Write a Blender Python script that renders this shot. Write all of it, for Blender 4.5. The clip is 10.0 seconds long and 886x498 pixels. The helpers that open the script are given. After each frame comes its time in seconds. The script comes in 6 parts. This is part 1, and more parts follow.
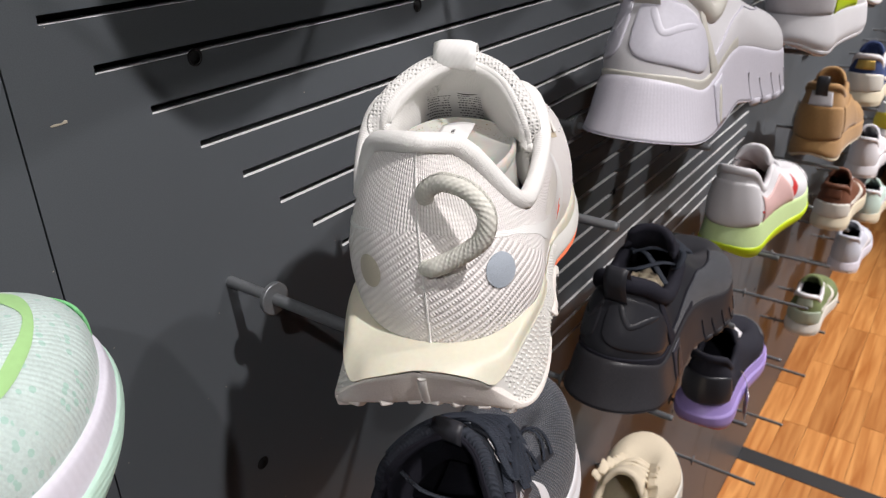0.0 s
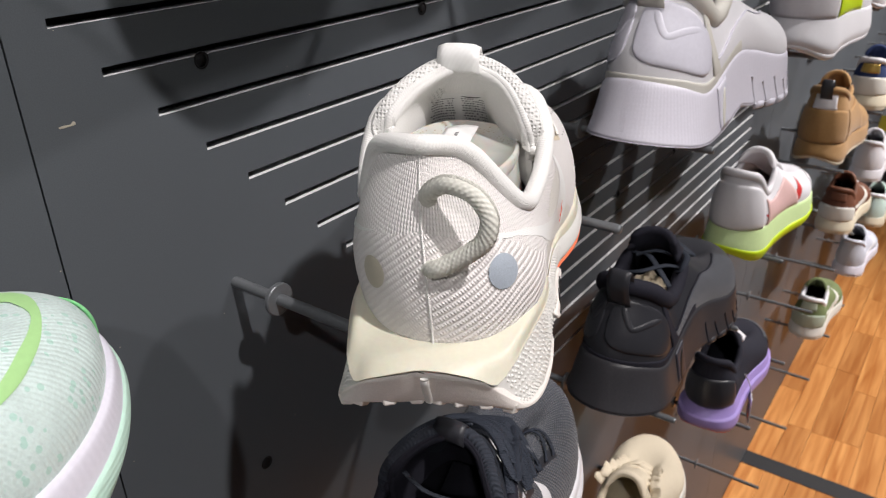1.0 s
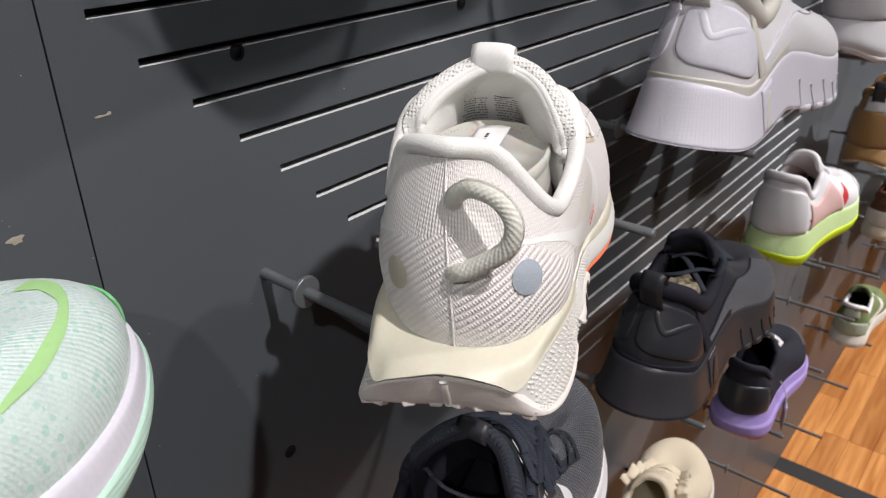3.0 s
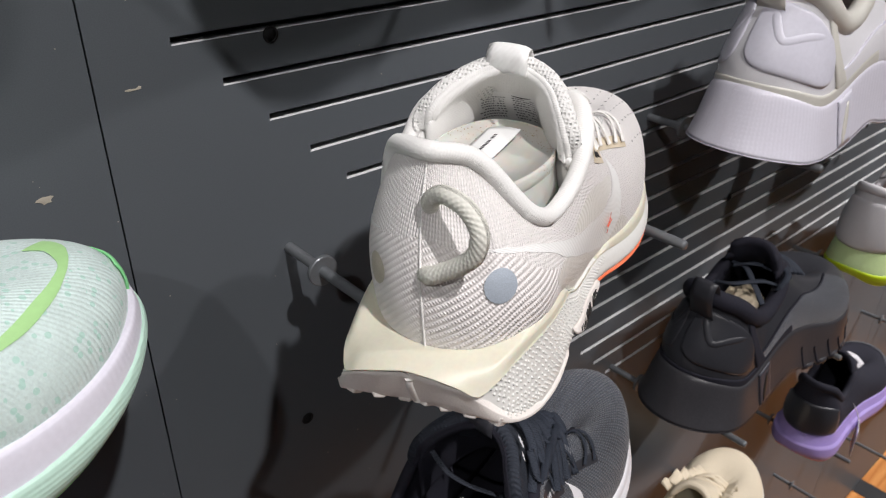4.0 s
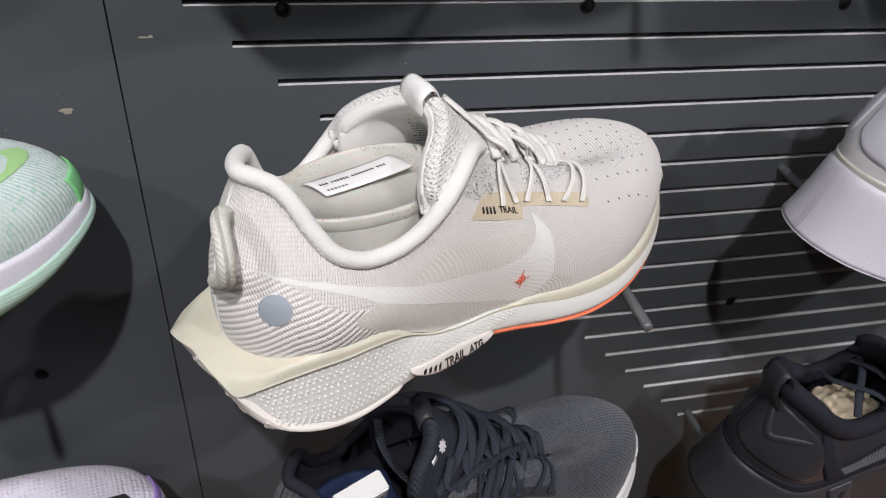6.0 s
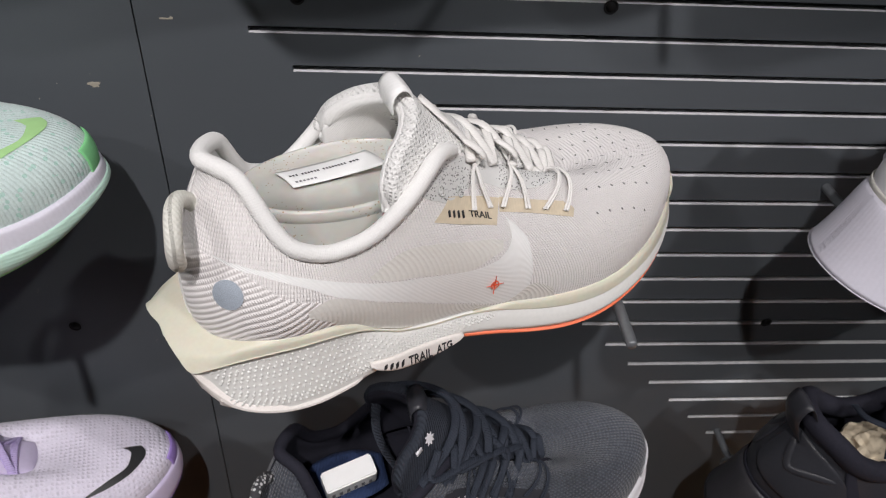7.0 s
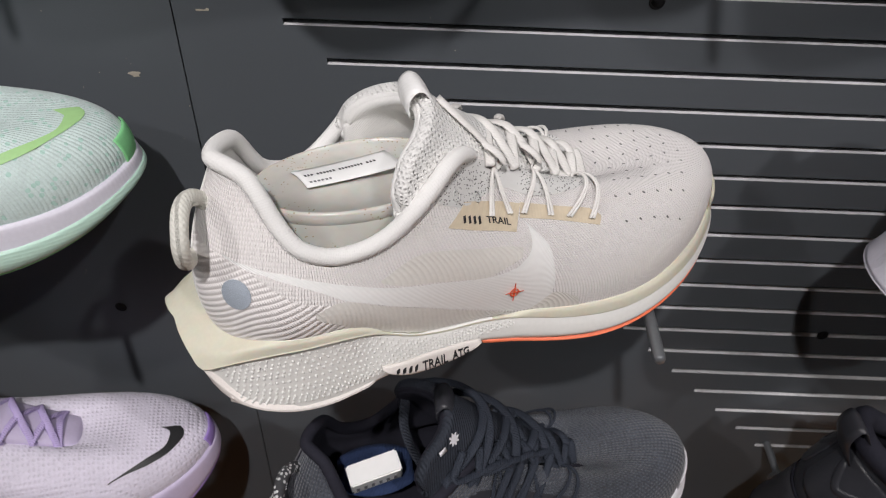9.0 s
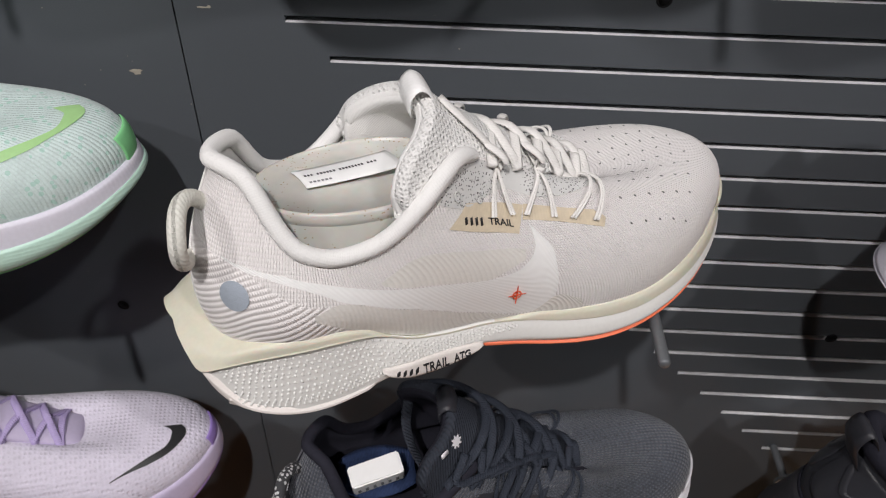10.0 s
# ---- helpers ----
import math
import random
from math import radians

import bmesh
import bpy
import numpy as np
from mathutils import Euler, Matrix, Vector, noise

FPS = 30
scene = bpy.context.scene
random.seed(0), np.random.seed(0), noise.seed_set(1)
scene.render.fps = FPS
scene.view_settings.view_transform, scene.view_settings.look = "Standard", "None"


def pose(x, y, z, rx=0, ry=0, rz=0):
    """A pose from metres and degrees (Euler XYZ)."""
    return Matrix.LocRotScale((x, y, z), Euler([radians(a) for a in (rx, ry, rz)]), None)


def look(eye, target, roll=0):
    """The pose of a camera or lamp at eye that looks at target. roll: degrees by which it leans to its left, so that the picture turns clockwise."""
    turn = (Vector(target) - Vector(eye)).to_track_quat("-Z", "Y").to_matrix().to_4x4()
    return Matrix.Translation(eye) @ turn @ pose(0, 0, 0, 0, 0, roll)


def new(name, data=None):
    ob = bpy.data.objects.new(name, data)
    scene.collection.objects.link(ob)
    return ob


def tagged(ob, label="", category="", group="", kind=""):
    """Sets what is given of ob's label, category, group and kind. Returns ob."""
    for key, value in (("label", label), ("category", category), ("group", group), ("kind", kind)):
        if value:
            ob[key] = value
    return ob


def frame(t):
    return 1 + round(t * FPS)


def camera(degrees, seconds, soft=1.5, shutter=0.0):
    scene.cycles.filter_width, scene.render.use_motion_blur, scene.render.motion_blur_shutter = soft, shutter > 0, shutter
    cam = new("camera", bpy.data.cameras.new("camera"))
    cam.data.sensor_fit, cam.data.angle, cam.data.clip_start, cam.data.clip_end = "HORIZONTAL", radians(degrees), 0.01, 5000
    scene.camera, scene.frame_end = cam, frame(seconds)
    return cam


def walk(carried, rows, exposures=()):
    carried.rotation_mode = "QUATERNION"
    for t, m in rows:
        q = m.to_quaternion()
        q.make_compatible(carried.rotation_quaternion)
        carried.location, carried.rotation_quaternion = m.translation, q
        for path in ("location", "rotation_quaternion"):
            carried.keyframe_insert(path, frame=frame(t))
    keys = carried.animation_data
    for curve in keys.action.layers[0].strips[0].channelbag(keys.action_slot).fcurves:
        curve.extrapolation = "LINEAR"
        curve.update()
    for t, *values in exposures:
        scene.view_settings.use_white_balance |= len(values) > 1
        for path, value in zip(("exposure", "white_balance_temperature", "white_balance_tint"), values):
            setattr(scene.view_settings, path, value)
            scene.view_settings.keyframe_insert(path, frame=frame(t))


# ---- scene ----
cam = camera(60.7, 10.0, soft=1.15)
cam.data.dof.use_dof, cam.data.dof.focus_distance, cam.data.dof.aperture_fstop = True, 0.35, 24.0
METRES = 0.378
BASE = pose(0.0, -0.3253, 1.584, -26.304, 1.3995, -54.747)
ROWS = [
    (0.0, 0.0, 0.0, 0.0, -0.0, 0.0, 0.0),
    (0.5, -0.0006, -0.0044, -0.0014, 0.17, 0.11, -0.1),
    (1.0, 0.0015, -0.0079, -0.0009, 0.33, 0.17, -0.22),
    (1.5, -0.0002, -0.006, 0.0012, 0.51, 0.17, -0.4),
    (2.0, 0.0001, -0.0014, 0.0009, 0.75, 0.1, -0.67),
    (2.5, 0.0011, 0.0012, 0.0051, 1.38, -0.12, -1.15),
    (4.0, 0.136, 0.0049, 0.0571, 10.85, -3.62, -7.62),
    (4.5, 0.2588, 0.0305, 0.1037, 16.84, -6.26, -11.64),
    (5.0, 0.3919, 0.0674, 0.1795, 23.69, -9.63, -15.84),
    (5.5, 0.494, 0.1274, 0.26, 30.78, -13.33, -19.34),
    (7.0, 0.6733, 0.2952, 0.4169, 46.59, -22.02, -24.1),
    (7.5, 0.6925, 0.3127, 0.4339, 49.48, -23.72, -24.2),
    (8.0, 0.6942, 0.3301, 0.4457, 51.3, -24.85, -24.09),
    (8.5, 0.6863, 0.3487, 0.4528, 52.36, -25.61, -23.96),
    (9.0, 0.6832, 0.361, 0.4604, 52.98, -26.02, -23.87),
    (9.5, 0.6782, 0.3702, 0.4607, 53.34, -26.32, -23.86),
    (10.0, 0.6758, 0.3753, 0.4627, 53.68, -26.53, -23.89),
]
walk(cam, [(t, BASE @ pose(METRES * x, METRES * y, METRES * z, 90 + pitch, roll, yaw)) for t, x, y, z, yaw, pitch, roll in ROWS],
     exposures=[(0.0, -0.60, 6700, 11), (2.5, -0.62, 6700, 11), (4.5, -0.74, 6520, 10), (5.5, -0.82, 6480, 10), (7.0, -0.94, 6540, 11), (10.0, -1.02, 6600, 11)])

# ---- world and lamps: a shop lit by track spotlights, plus added unseen fill panels ----
world = bpy.data.worlds.new("world")
scene.world = world
world.use_nodes = True
world.node_tree.nodes["Background"].inputs[0].default_value = (0.9, 0.95, 1.0, 1)
world.node_tree.nodes["Background"].inputs[1].default_value = 0.001

CEILING = 3.5


def spot_lamp(x, y, z, target, watts, size_deg=105, radius=0.03):
    d = bpy.data.lights.new("spot_beam", "SPOT")
    d.energy, d.spot_size, d.spot_blend, d.shadow_soft_size = watts, radians(size_deg), 0.85, radius
    d.color = (1.0, 0.975, 0.985)
    o = new("spot_beam", d)
    o.matrix_world = look((x, y, z), target)


def fill_panel_lamp(x, y, w, h, watts):
    d = bpy.data.lights.new("fill_panel_glow", "AREA")
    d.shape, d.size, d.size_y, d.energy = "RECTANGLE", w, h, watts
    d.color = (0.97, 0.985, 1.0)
    o = new("fill_panel_glow", d)
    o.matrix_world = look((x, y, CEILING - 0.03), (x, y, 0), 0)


TRACK_Z = 3.2
# place along and away from the wall, watts, cone, where it aims along the wall and how high
SPOTS = [(-1.4, -1.4, 118, 80, -0.2, 1.45), (0.10, -1.4, 255, 54, -0.14, 1.46), (1.40, -1.4, 155, 60, 1.02, 1.35), (2.75, -1.8, 780, 64, 2.1, 0.65), (3.85, -1.4, 280, 66, 3.0, 1.0)]
for sx, sy, watts, cone, aim, high in SPOTS:
    spot_lamp(sx, sy, TRACK_Z, (aim, 0.0, high), watts, cone)
# ceiling panels out of view, added for soft ambient light
FILL_PANELS = [(-1.5, -3.4), (1.2, -3.4), (3.9, -3.4), (1.2, -5.6), (3.9, -5.6)]
for px, py in FILL_PANELS:
    fill_panel_lamp(px, py, 1.2, 0.6, 1.5)

# ---- materials ----
def material(name, base, rough=0.6, var=0.05, scale=250.0, bump=0.15, dist=0.0006, weave=(), metal=0.0, coat=0.0,
             trans=0.0, sheen=0.0, spots=None, alpha=1.0, sss=0.0, detail_scale=18.0, ior=1.45, tint=0.12, cells=None):
    """Node material. weave: rows of (pitch in m, strength, angle in degrees, sharpness) of ribs along the UV map, which is in metres."""
    m = bpy.data.materials.new(name)
    m.use_nodes = True
    nt = m.node_tree
    N, link = nt.nodes, nt.links.new
    b = N["Principled BSDF"]
    b.inputs["Roughness"].default_value, b.inputs["Metallic"].default_value = rough, metal
    b.inputs["Coat Weight"].default_value = coat
    b.inputs["Transmission Weight"].default_value = trans
    b.inputs["Sheen Weight"].default_value = sheen
    b.inputs["Alpha"].default_value = alpha
    b.inputs["IOR"].default_value = ior
    if sss:
        b.inputs["Subsurface Weight"].default_value = sss
        b.inputs["Subsurface Scale"].default_value = 0.004
    tc = N.new("ShaderNodeTexCoord")

    def noise_tex(sc, detail=3.0):
        n = N.new("ShaderNodeTexNoise")
        n.inputs["Scale"].default_value, n.inputs["Detail"].default_value = sc, detail
        link(tc.outputs["Object"], n.inputs["Vector"])
        return n.outputs["Fac"]

    def math_node(op, a, c):
        n = N.new("ShaderNodeMath")
        n.operation = op
        for i, v in enumerate((a, c)):
            if isinstance(v, (int, float)):
                n.inputs[i].default_value = v
            else:
                link(v, n.inputs[i])
        return n.outputs[0]

    fine, broad = noise_tex(scale), noise_tex(detail_scale)
    mixed = math_node("ADD", math_node("MULTIPLY", fine, 0.5), math_node("MULTIPLY", broad, 0.5))
    ramp = N.new("ShaderNodeValToRGB")
    lo, hi = [max(0.0, c * (1 - var * 1.6)) for c in base], [min(1.0, c * (1 + var)) for c in base]
    ramp.color_ramp.elements[0].position, ramp.color_ramp.elements[1].position = 0.3, 0.7
    ramp.color_ramp.elements[0].color, ramp.color_ramp.elements[1].color = (*lo, 1), (*hi, 1)
    link(mixed, ramp.inputs[0])
    colour = ramp.outputs[0]
    height = math_node("MULTIPLY", fine, bump)
    cloth = None
    for pitch, strength, angle, sharp in weave:
        mp = N.new("ShaderNodeMapping")
        mp.inputs["Rotation"].default_value = (0, 0, radians(angle))
        link(tc.outputs["UV"], mp.inputs["Vector"])
        sx = N.new("ShaderNodeSeparateXYZ")
        link(mp.outputs[0], sx.inputs[0])
        s = math_node("SINE", math_node("MULTIPLY", sx.outputs[0], 2 * math.pi / pitch), 0.0)
        s = math_node("POWER", math_node("ADD", math_node("MULTIPLY", s, 0.5), 0.5), sharp)
        if cloth is None:
            cloth, amount = s, strength
        else:
            cloth = math_node("MULTIPLY", cloth, math_node("ADD", 1 - 0.6 * strength, math_node("MULTIPLY", s, 0.6 * strength)))
    if cells:
        v = N.new("ShaderNodeTexVoronoi")
        v.inputs["Scale"].default_value, v.inputs["Randomness"].default_value = 1 / cells, 0.15
        link(tc.outputs["Object"], v.inputs["Vector"])
        cloth, amount = math_node("MINIMUM", math_node("MULTIPLY", v.outputs["Distance"], 1.9), 1.0), 1.0
    if cloth is not None:
        height = math_node("ADD", height, math_node("MULTIPLY", cloth, amount))
        mix = N.new("ShaderNodeMix")
        mix.data_type, mix.blend_type = "RGBA", "MULTIPLY"
        link(math_node("MULTIPLY", math_node("SUBTRACT", 1.0, cloth), min(0.5, amount * tint)), mix.inputs["Factor"])
        link(colour, mix.inputs["A"])
        mix.inputs["B"].default_value = (0.50, 0.47, 0.45, 1)
        colour = mix.outputs["Result"]
    if spots:
        sp_scale, sp_size, sp_col = spots
        v = N.new("ShaderNodeTexVoronoi")
        v.inputs["Scale"].default_value = sp_scale
        link(tc.outputs["Object"], v.inputs["Vector"])
        mask = math_node("MULTIPLY", math_node("LESS_THAN", v.outputs["Distance"], sp_size), math_node("GREATER_THAN", broad, 0.42))
        mix = N.new("ShaderNodeMix")
        mix.data_type = "RGBA"
        link(mask, mix.inputs["Factor"])
        link(colour, mix.inputs["A"])
        mix.inputs["B"].default_value = (*sp_col, 1)
        colour = mix.outputs["Result"]
    link(colour, b.inputs["Base Color"])
    bn = N.new("ShaderNodeBump")
    bn.inputs["Strength"].default_value, bn.inputs["Distance"].default_value = 1.0, dist
    link(height, bn.inputs["Height"])
    link(bn.outputs[0], b.inputs["Normal"])
    rr = math_node("ADD", rough - 0.06, math_node("MULTIPLY", broad, 0.12))
    link(rr, b.inputs["Roughness"])
    return m


WHITE_KNIT = material("white_knit", (0.86, 0.825, 0.81), 0.75, 0.03, 900, 0.2, 0.0006, weave=[(0.0015, 0.75, 8, 0.8), (0.0020, 0.9, 98, 0.8)], sheen=0.2, tint=0.11)
WHITE_RIB = material("white_rib_knit", (0.86, 0.82, 0.805), 0.7, 0.03, 900, 0.2, 0.0006, weave=[(0.0026, 1.0, 55, 0.7), (0.0014, 0.8, 145, 1.0)], sheen=0.2, tint=0.12)
WHITE_PAD = material("white_lining", (0.83, 0.82, 0.80), 0.85, 0.03, 1100, 0.5, 0.00025, weave=[(0.0011, 0.35, 12, 1.0), (0.0014, 0.9, 100, 1.0)], sheen=0.3, tint=0.06)
WHITE_MESH = material("white_spacer_mesh", (0.80, 0.79, 0.77), 0.8, 0.04, 700, 0.2, 0.0009, cells=0.0018, sheen=0.2, tint=0.08)
WHITE_FILM = material("white_film", (0.90, 0.895, 0.88), 0.38, 0.02, 400, 0.1, 0.0002, weave=[(0.0020, 0.35, 60, 1.0)])
CREAM_FOAM = material("cream_foam", (0.69, 0.66, 0.54), 0.42, 0.03, 500, 0.12, 0.0002, sss=0.1)
WHITE_FOAM = material("white_foam", (0.74, 0.73, 0.70), 0.45, 0.03, 500, 0.12, 0.0002)
PINK_RUBBER = material("pale_rubber", (0.76, 0.71, 0.67), 0.6, 0.06, 1200, 0.5, 0.0003)
ORANGE_RUBBER = material("orange_rubber", (0.82, 0.19, 0.09), 0.5, 0.05, 600, 0.2)
ORANGE_PRINT = material("orange_print", (0.85, 0.12, 0.05), 0.5, 0.04, 600, 0.1)
TAN_TAPE = material("tan_tape", (0.70, 0.60, 0.45), 0.5, 0.08, 300, 0.2, 0.0002, weave=[(0.0016, 0.3, 10, 1.0)])
SPECKLE = material("speckled_film", (0.66, 0.655, 0.64), 0.5, 0.04, 300, 0.15, 0.0002, spots=(850, 0.30, (0.08, 0.08, 0.08)))
SILVER_DOT = material("silver_reflector", (0.50, 0.56, 0.64), 0.45, 0.22, 2500, 0.6, 0.0003, metal=0.15)
GOLD_DOT = material("gold_reflector", (0.62, 0.56, 0.46), 0.45, 0.12, 2500, 0.5, 0.0003, metal=0.2)
WHITE_CORD = material("white_cord", (0.78, 0.77, 0.70), 0.8, 0.05, 900, 0.2, 0.00025, weave=[(0.0018, 0.9, 40, 1.0), (0.0018, 0.9, -40, 1.0)])
WHITE_LACE = material("white_lace", (0.82, 0.80, 0.77), 0.8, 0.04, 900, 0.2, 0.00014, weave=[(0.0012, 0.8, 40, 1.0), (0.0012, 0.8, -40, 1.0)])
DUSTY_PLASTIC = material("dusty_milky_plastic", (0.58, 0.57, 0.53), 0.30, 0.06, 120, 0.1, 0.0002, sss=0.2, spots=(520, 0.2, (0.36, 0.28, 0.17)))
PAPER = material("label_paper", (0.84, 0.84, 0.83), 0.5, 0.02, 300, 0.05, 0.0001)
OVERLAY_FILM = material("clear_cream_film", (0.80, 0.775, 0.73), 0.45, 0.03, 400, 0.1, 0.0005, weave=[(0.0026, 0.5, 20, 0.6), (0.0026, 0.6, 92, 0.6)], tint=0.14)
INK = material("black_ink", (0.02, 0.02, 0.022), 0.5, 0.1, 500, 0.05)
GREY_INK = material("grey_ink", (0.18, 0.18, 0.19), 0.5, 0.1, 500, 0.05)
DARK_HOLE = material("dark_perforation", (0.17, 0.165, 0.16), 0.9, 0.1, 500, 0.05)

MINT_KNIT = material("mint_knit", (0.70, 0.84, 0.81), 0.5, 0.10, 900, 0.6, 0.0006, weave=[(0.0022, 0.5, 4, 0.7), (0.0030, 0.5, 94, 0.7)], sheen=0.2, detail_scale=90, tint=0.08, coat=0.25, spots=(240, 0.30, (0.50, 0.74, 0.66)))
MINT_FOAM = material("mint_foam", (0.58, 0.82, 0.70), 0.5, 0.05, 400, 0.2, 0.0002, weave=[(0.0020, 0.4, 90, 1.0)])
GREEN_FILM = material("light_green_film", (0.44, 0.74, 0.32), 0.4, 0.04, 400, 0.1, 0.0002)
GREEN_RUBBER = material("green_rubber", (0.27, 0.72, 0.32), 0.45, 0.05, 400, 0.2)
LAV_WHITE_FOAM = material("lavender_white_foam", (0.76, 0.74, 0.83), 0.45, 0.03, 500, 0.2, 0.0002, weave=[(0.0030, 0.3, 0, 1.0), (0.0030, 0.8, 90, 1.0)], tint=0.1)
LILAC_KNIT = material("lilac_knit", (0.77, 0.72, 0.84), 0.65, 0.07, 500, 0.3, 0.0007, cells=0.0030, sheen=0.2, detail_scale=60, tint=0.14)
LILAC_FILM = material("lilac_film", (0.66, 0.58, 0.78), 0.4, 0.04, 400, 0.1, 0.0002)
LILAC_LACE = material("lilac_lace", (0.52, 0.42, 0.72), 0.7, 0.08, 700, 0.2, 0.0004, weave=[(0.0014, 0.7, 20, 1.0)])
PURPLE_RUBBER = material("purple_rubber", (0.36, 0.24, 0.62), 0.45, 0.05, 400, 0.2)
BLACK_GLITTER = material("black_glitter_film", (0.03, 0.03, 0.032), 0.4, 0.5, 2000, 0.4, 0.0003)
COAL_KNIT = material("charcoal_knit", (0.082, 0.094, 0.120), 0.75, 0.4, 600, 0.3, 0.0010, weave=[(0.0028, 1.0, 5, 1.2), (0.0028, 1.0, 95, 1.2)], sheen=0.25, spots=(520, 0.16, (0.16, 0.165, 0.18)), tint=0.5)
COAL_MESH = material("black_spacer_mesh", (0.036, 0.042, 0.056), 0.8, 0.2, 600, 0.3, 0.0008, weave=[(0.0022, 0.8, 30, 1.0), (0.0022, 0.8, -30, 1.0)], tint=0.3, ior=1.3)
COAL_PAD = material("black_lining", (0.022, 0.022, 0.032), 0.85, 0.15, 500, 0.3, 0.0004, ior=1.3)
COAL_LACE = material("black_lace", (0.034, 0.041, 0.057), 0.7, 0.2, 900, 0.3, 0.0004, weave=[(0.0014, 0.8, 35, 1.0), (0.0014, 0.8, -35, 1.0)], ior=1.3)
COAL_FILM = material("black_film", (0.035, 0.036, 0.043), 0.38, 0.1, 500, 0.15, 0.0003, ior=1.45)
COAL_FOAM = material("black_foam", (0.046, 0.045, 0.051), 0.40, 0.15, 500, 0.25, 0.0004, ior=1.45)
COAL_PLATE = material("slate_plate", (0.05, 0.05, 0.065), 0.4, 0.1, 500, 0.15, 0.0003)
COAL_CORD = material("black_white_cord", (0.05, 0.05, 0.055), 0.8, 0.2, 700, 0.3, 0.0008, spots=(420, 0.42, (0.6, 0.6, 0.6)))
NAVY_LINING = material("navy_lining", (0.018, 0.036, 0.10), 0.85, 0.2, 600, 0.3, 0.0004, weave=[(0.002, 0.5, 20, 1.0)])
PURE_WHITE = material("white_smooth_synthetic", (0.80, 0.79, 0.82), 0.5, 0.02, 350, 0.15, 0.0003)
OFF_WHITE = material("off_white_synthetic", (0.72, 0.70, 0.64), 0.5, 0.03, 350, 0.15, 0.0003)
LAV_SIDE = material("pale_lavender_panel", (0.73, 0.72, 0.81), 0.4, 0.04, 350, 0.12, 0.0003)
BLUSH = material("blush_film", (0.74, 0.63, 0.60), 0.45, 0.04, 350, 0.12)
TAN_LINING = material("tan_lining", (0.42, 0.33, 0.23), 0.85, 0.1, 350, 0.3)
CREAM_CANVAS = material("cream_canvas", (0.78, 0.68, 0.52), 0.75, 0.05, 500, 0.3, 0.0005, weave=[(0.0016, 0.5, 0, 1.0), (0.0016, 0.5, 90, 1.0)])
PAPER_STUFFING = material("stuffing_paper", (0.66, 0.56, 0.41), 0.8, 0.12, 60, 0.8, 0.004)
LIME_FOAM = material("lime_foam", (0.62, 0.82, 0.02), 0.45, 0.05, 300, 0.2)
PALE_LIME = material("pale_lime_rubber", (0.66, 0.84, 0.42), 0.45, 0.04, 300, 0.2)
PINK_SYN = material("pink_synthetic", (0.78, 0.52, 0.50), 0.5, 0.05, 300, 0.15)
RED_SYN = material("red_synthetic", (0.68, 0.05, 0.05), 0.5, 0.05, 300, 0.15)
GREY_SYN = material("grey_white_synthetic", (0.68, 0.66, 0.69), 0.6, 0.04, 300, 0.15)
PURPLE_FOAM = material("lavender_foam", (0.36, 0.27, 0.60), 0.45, 0.06, 300, 0.2)
TAN_SUEDE = material("tan_nubuck", (0.36, 0.20, 0.075), 0.85, 0.10, 300, 0.4, 0.0005, sheen=0.2)
BROWN_SUEDE = material("brown_leather", (0.15, 0.055, 0.028), 0.65, 0.1, 300, 0.3)
NAVY_SUEDE = material("navy_suede", (0.022, 0.042, 0.13), 0.8, 0.15, 300, 0.4)
GUM_CREAM = material("cream_rubber", (0.70, 0.63, 0.48), 0.5, 0.05, 300, 0.2)
OLIVE_SUEDE = material("olive_suede", (0.16, 0.20, 0.085), 0.8, 0.1, 300, 0.4)
PALE_SAGE = material("pale_sage_leather", (0.42, 0.48, 0.38), 0.6, 0.05, 300, 0.2)
GOLD_FOIL = material("gold_foil", (0.60, 0.42, 0.12), 0.35, 0.1, 300, 0.1, metal=0.7)
MINT_SYN = material("pale_mint_synthetic", (0.55, 0.70, 0.64), 0.55, 0.05, 300, 0.15)
BLUE_GREY = material("pale_blue_grey_leather", (0.58, 0.60, 0.68), 0.55, 0.04, 300, 0.15)
YELLOW_SYN = material("yellow_synthetic", (0.80, 0.62, 0.05), 0.5, 0.05, 300, 0.15)

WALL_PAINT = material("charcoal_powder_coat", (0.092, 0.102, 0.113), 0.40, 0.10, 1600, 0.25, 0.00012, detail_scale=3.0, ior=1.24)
# pale colour that stands for light from above on the slots' lower faces
SLOT_LIT_LIP = material("lit_slot_lip", (0.72, 0.72, 0.73), 0.45, 0.15, 200, 0.3, 0.0003)
# near black on slot backs and peg holes: the shade inside, as colour
HOLLOW_SHADE = material("hollow_shade", (0.004, 0.004, 0.005), 0.8, 0.1, 300, 0.1)
PEG_PAINT = material("grey_peg_enamel", (0.16, 0.17, 0.18), 0.35, 0.08, 500, 0.2, 0.0002, metal=0.3)
CHIP = material("chipped_paint", (0.42, 0.38, 0.31), 0.8, 0.2, 300, 0.3)
STRIP_METAL = material("dark_floor_strip", (0.03, 0.03, 0.032), 0.5, 0.1, 200, 0.2)
CEILING_PAINT = material("ceiling_paint", (0.07, 0.07, 0.07), 0.9, 0.05, 20, 0.2)
PLASTER = material("shop_plaster", (0.08, 0.08, 0.083), 0.85, 0.05, 20, 0.2)
LAMP_BODY = material("black_lamp_body", (0.02, 0.02, 0.02), 0.4, 0.1, 200, 0.1)


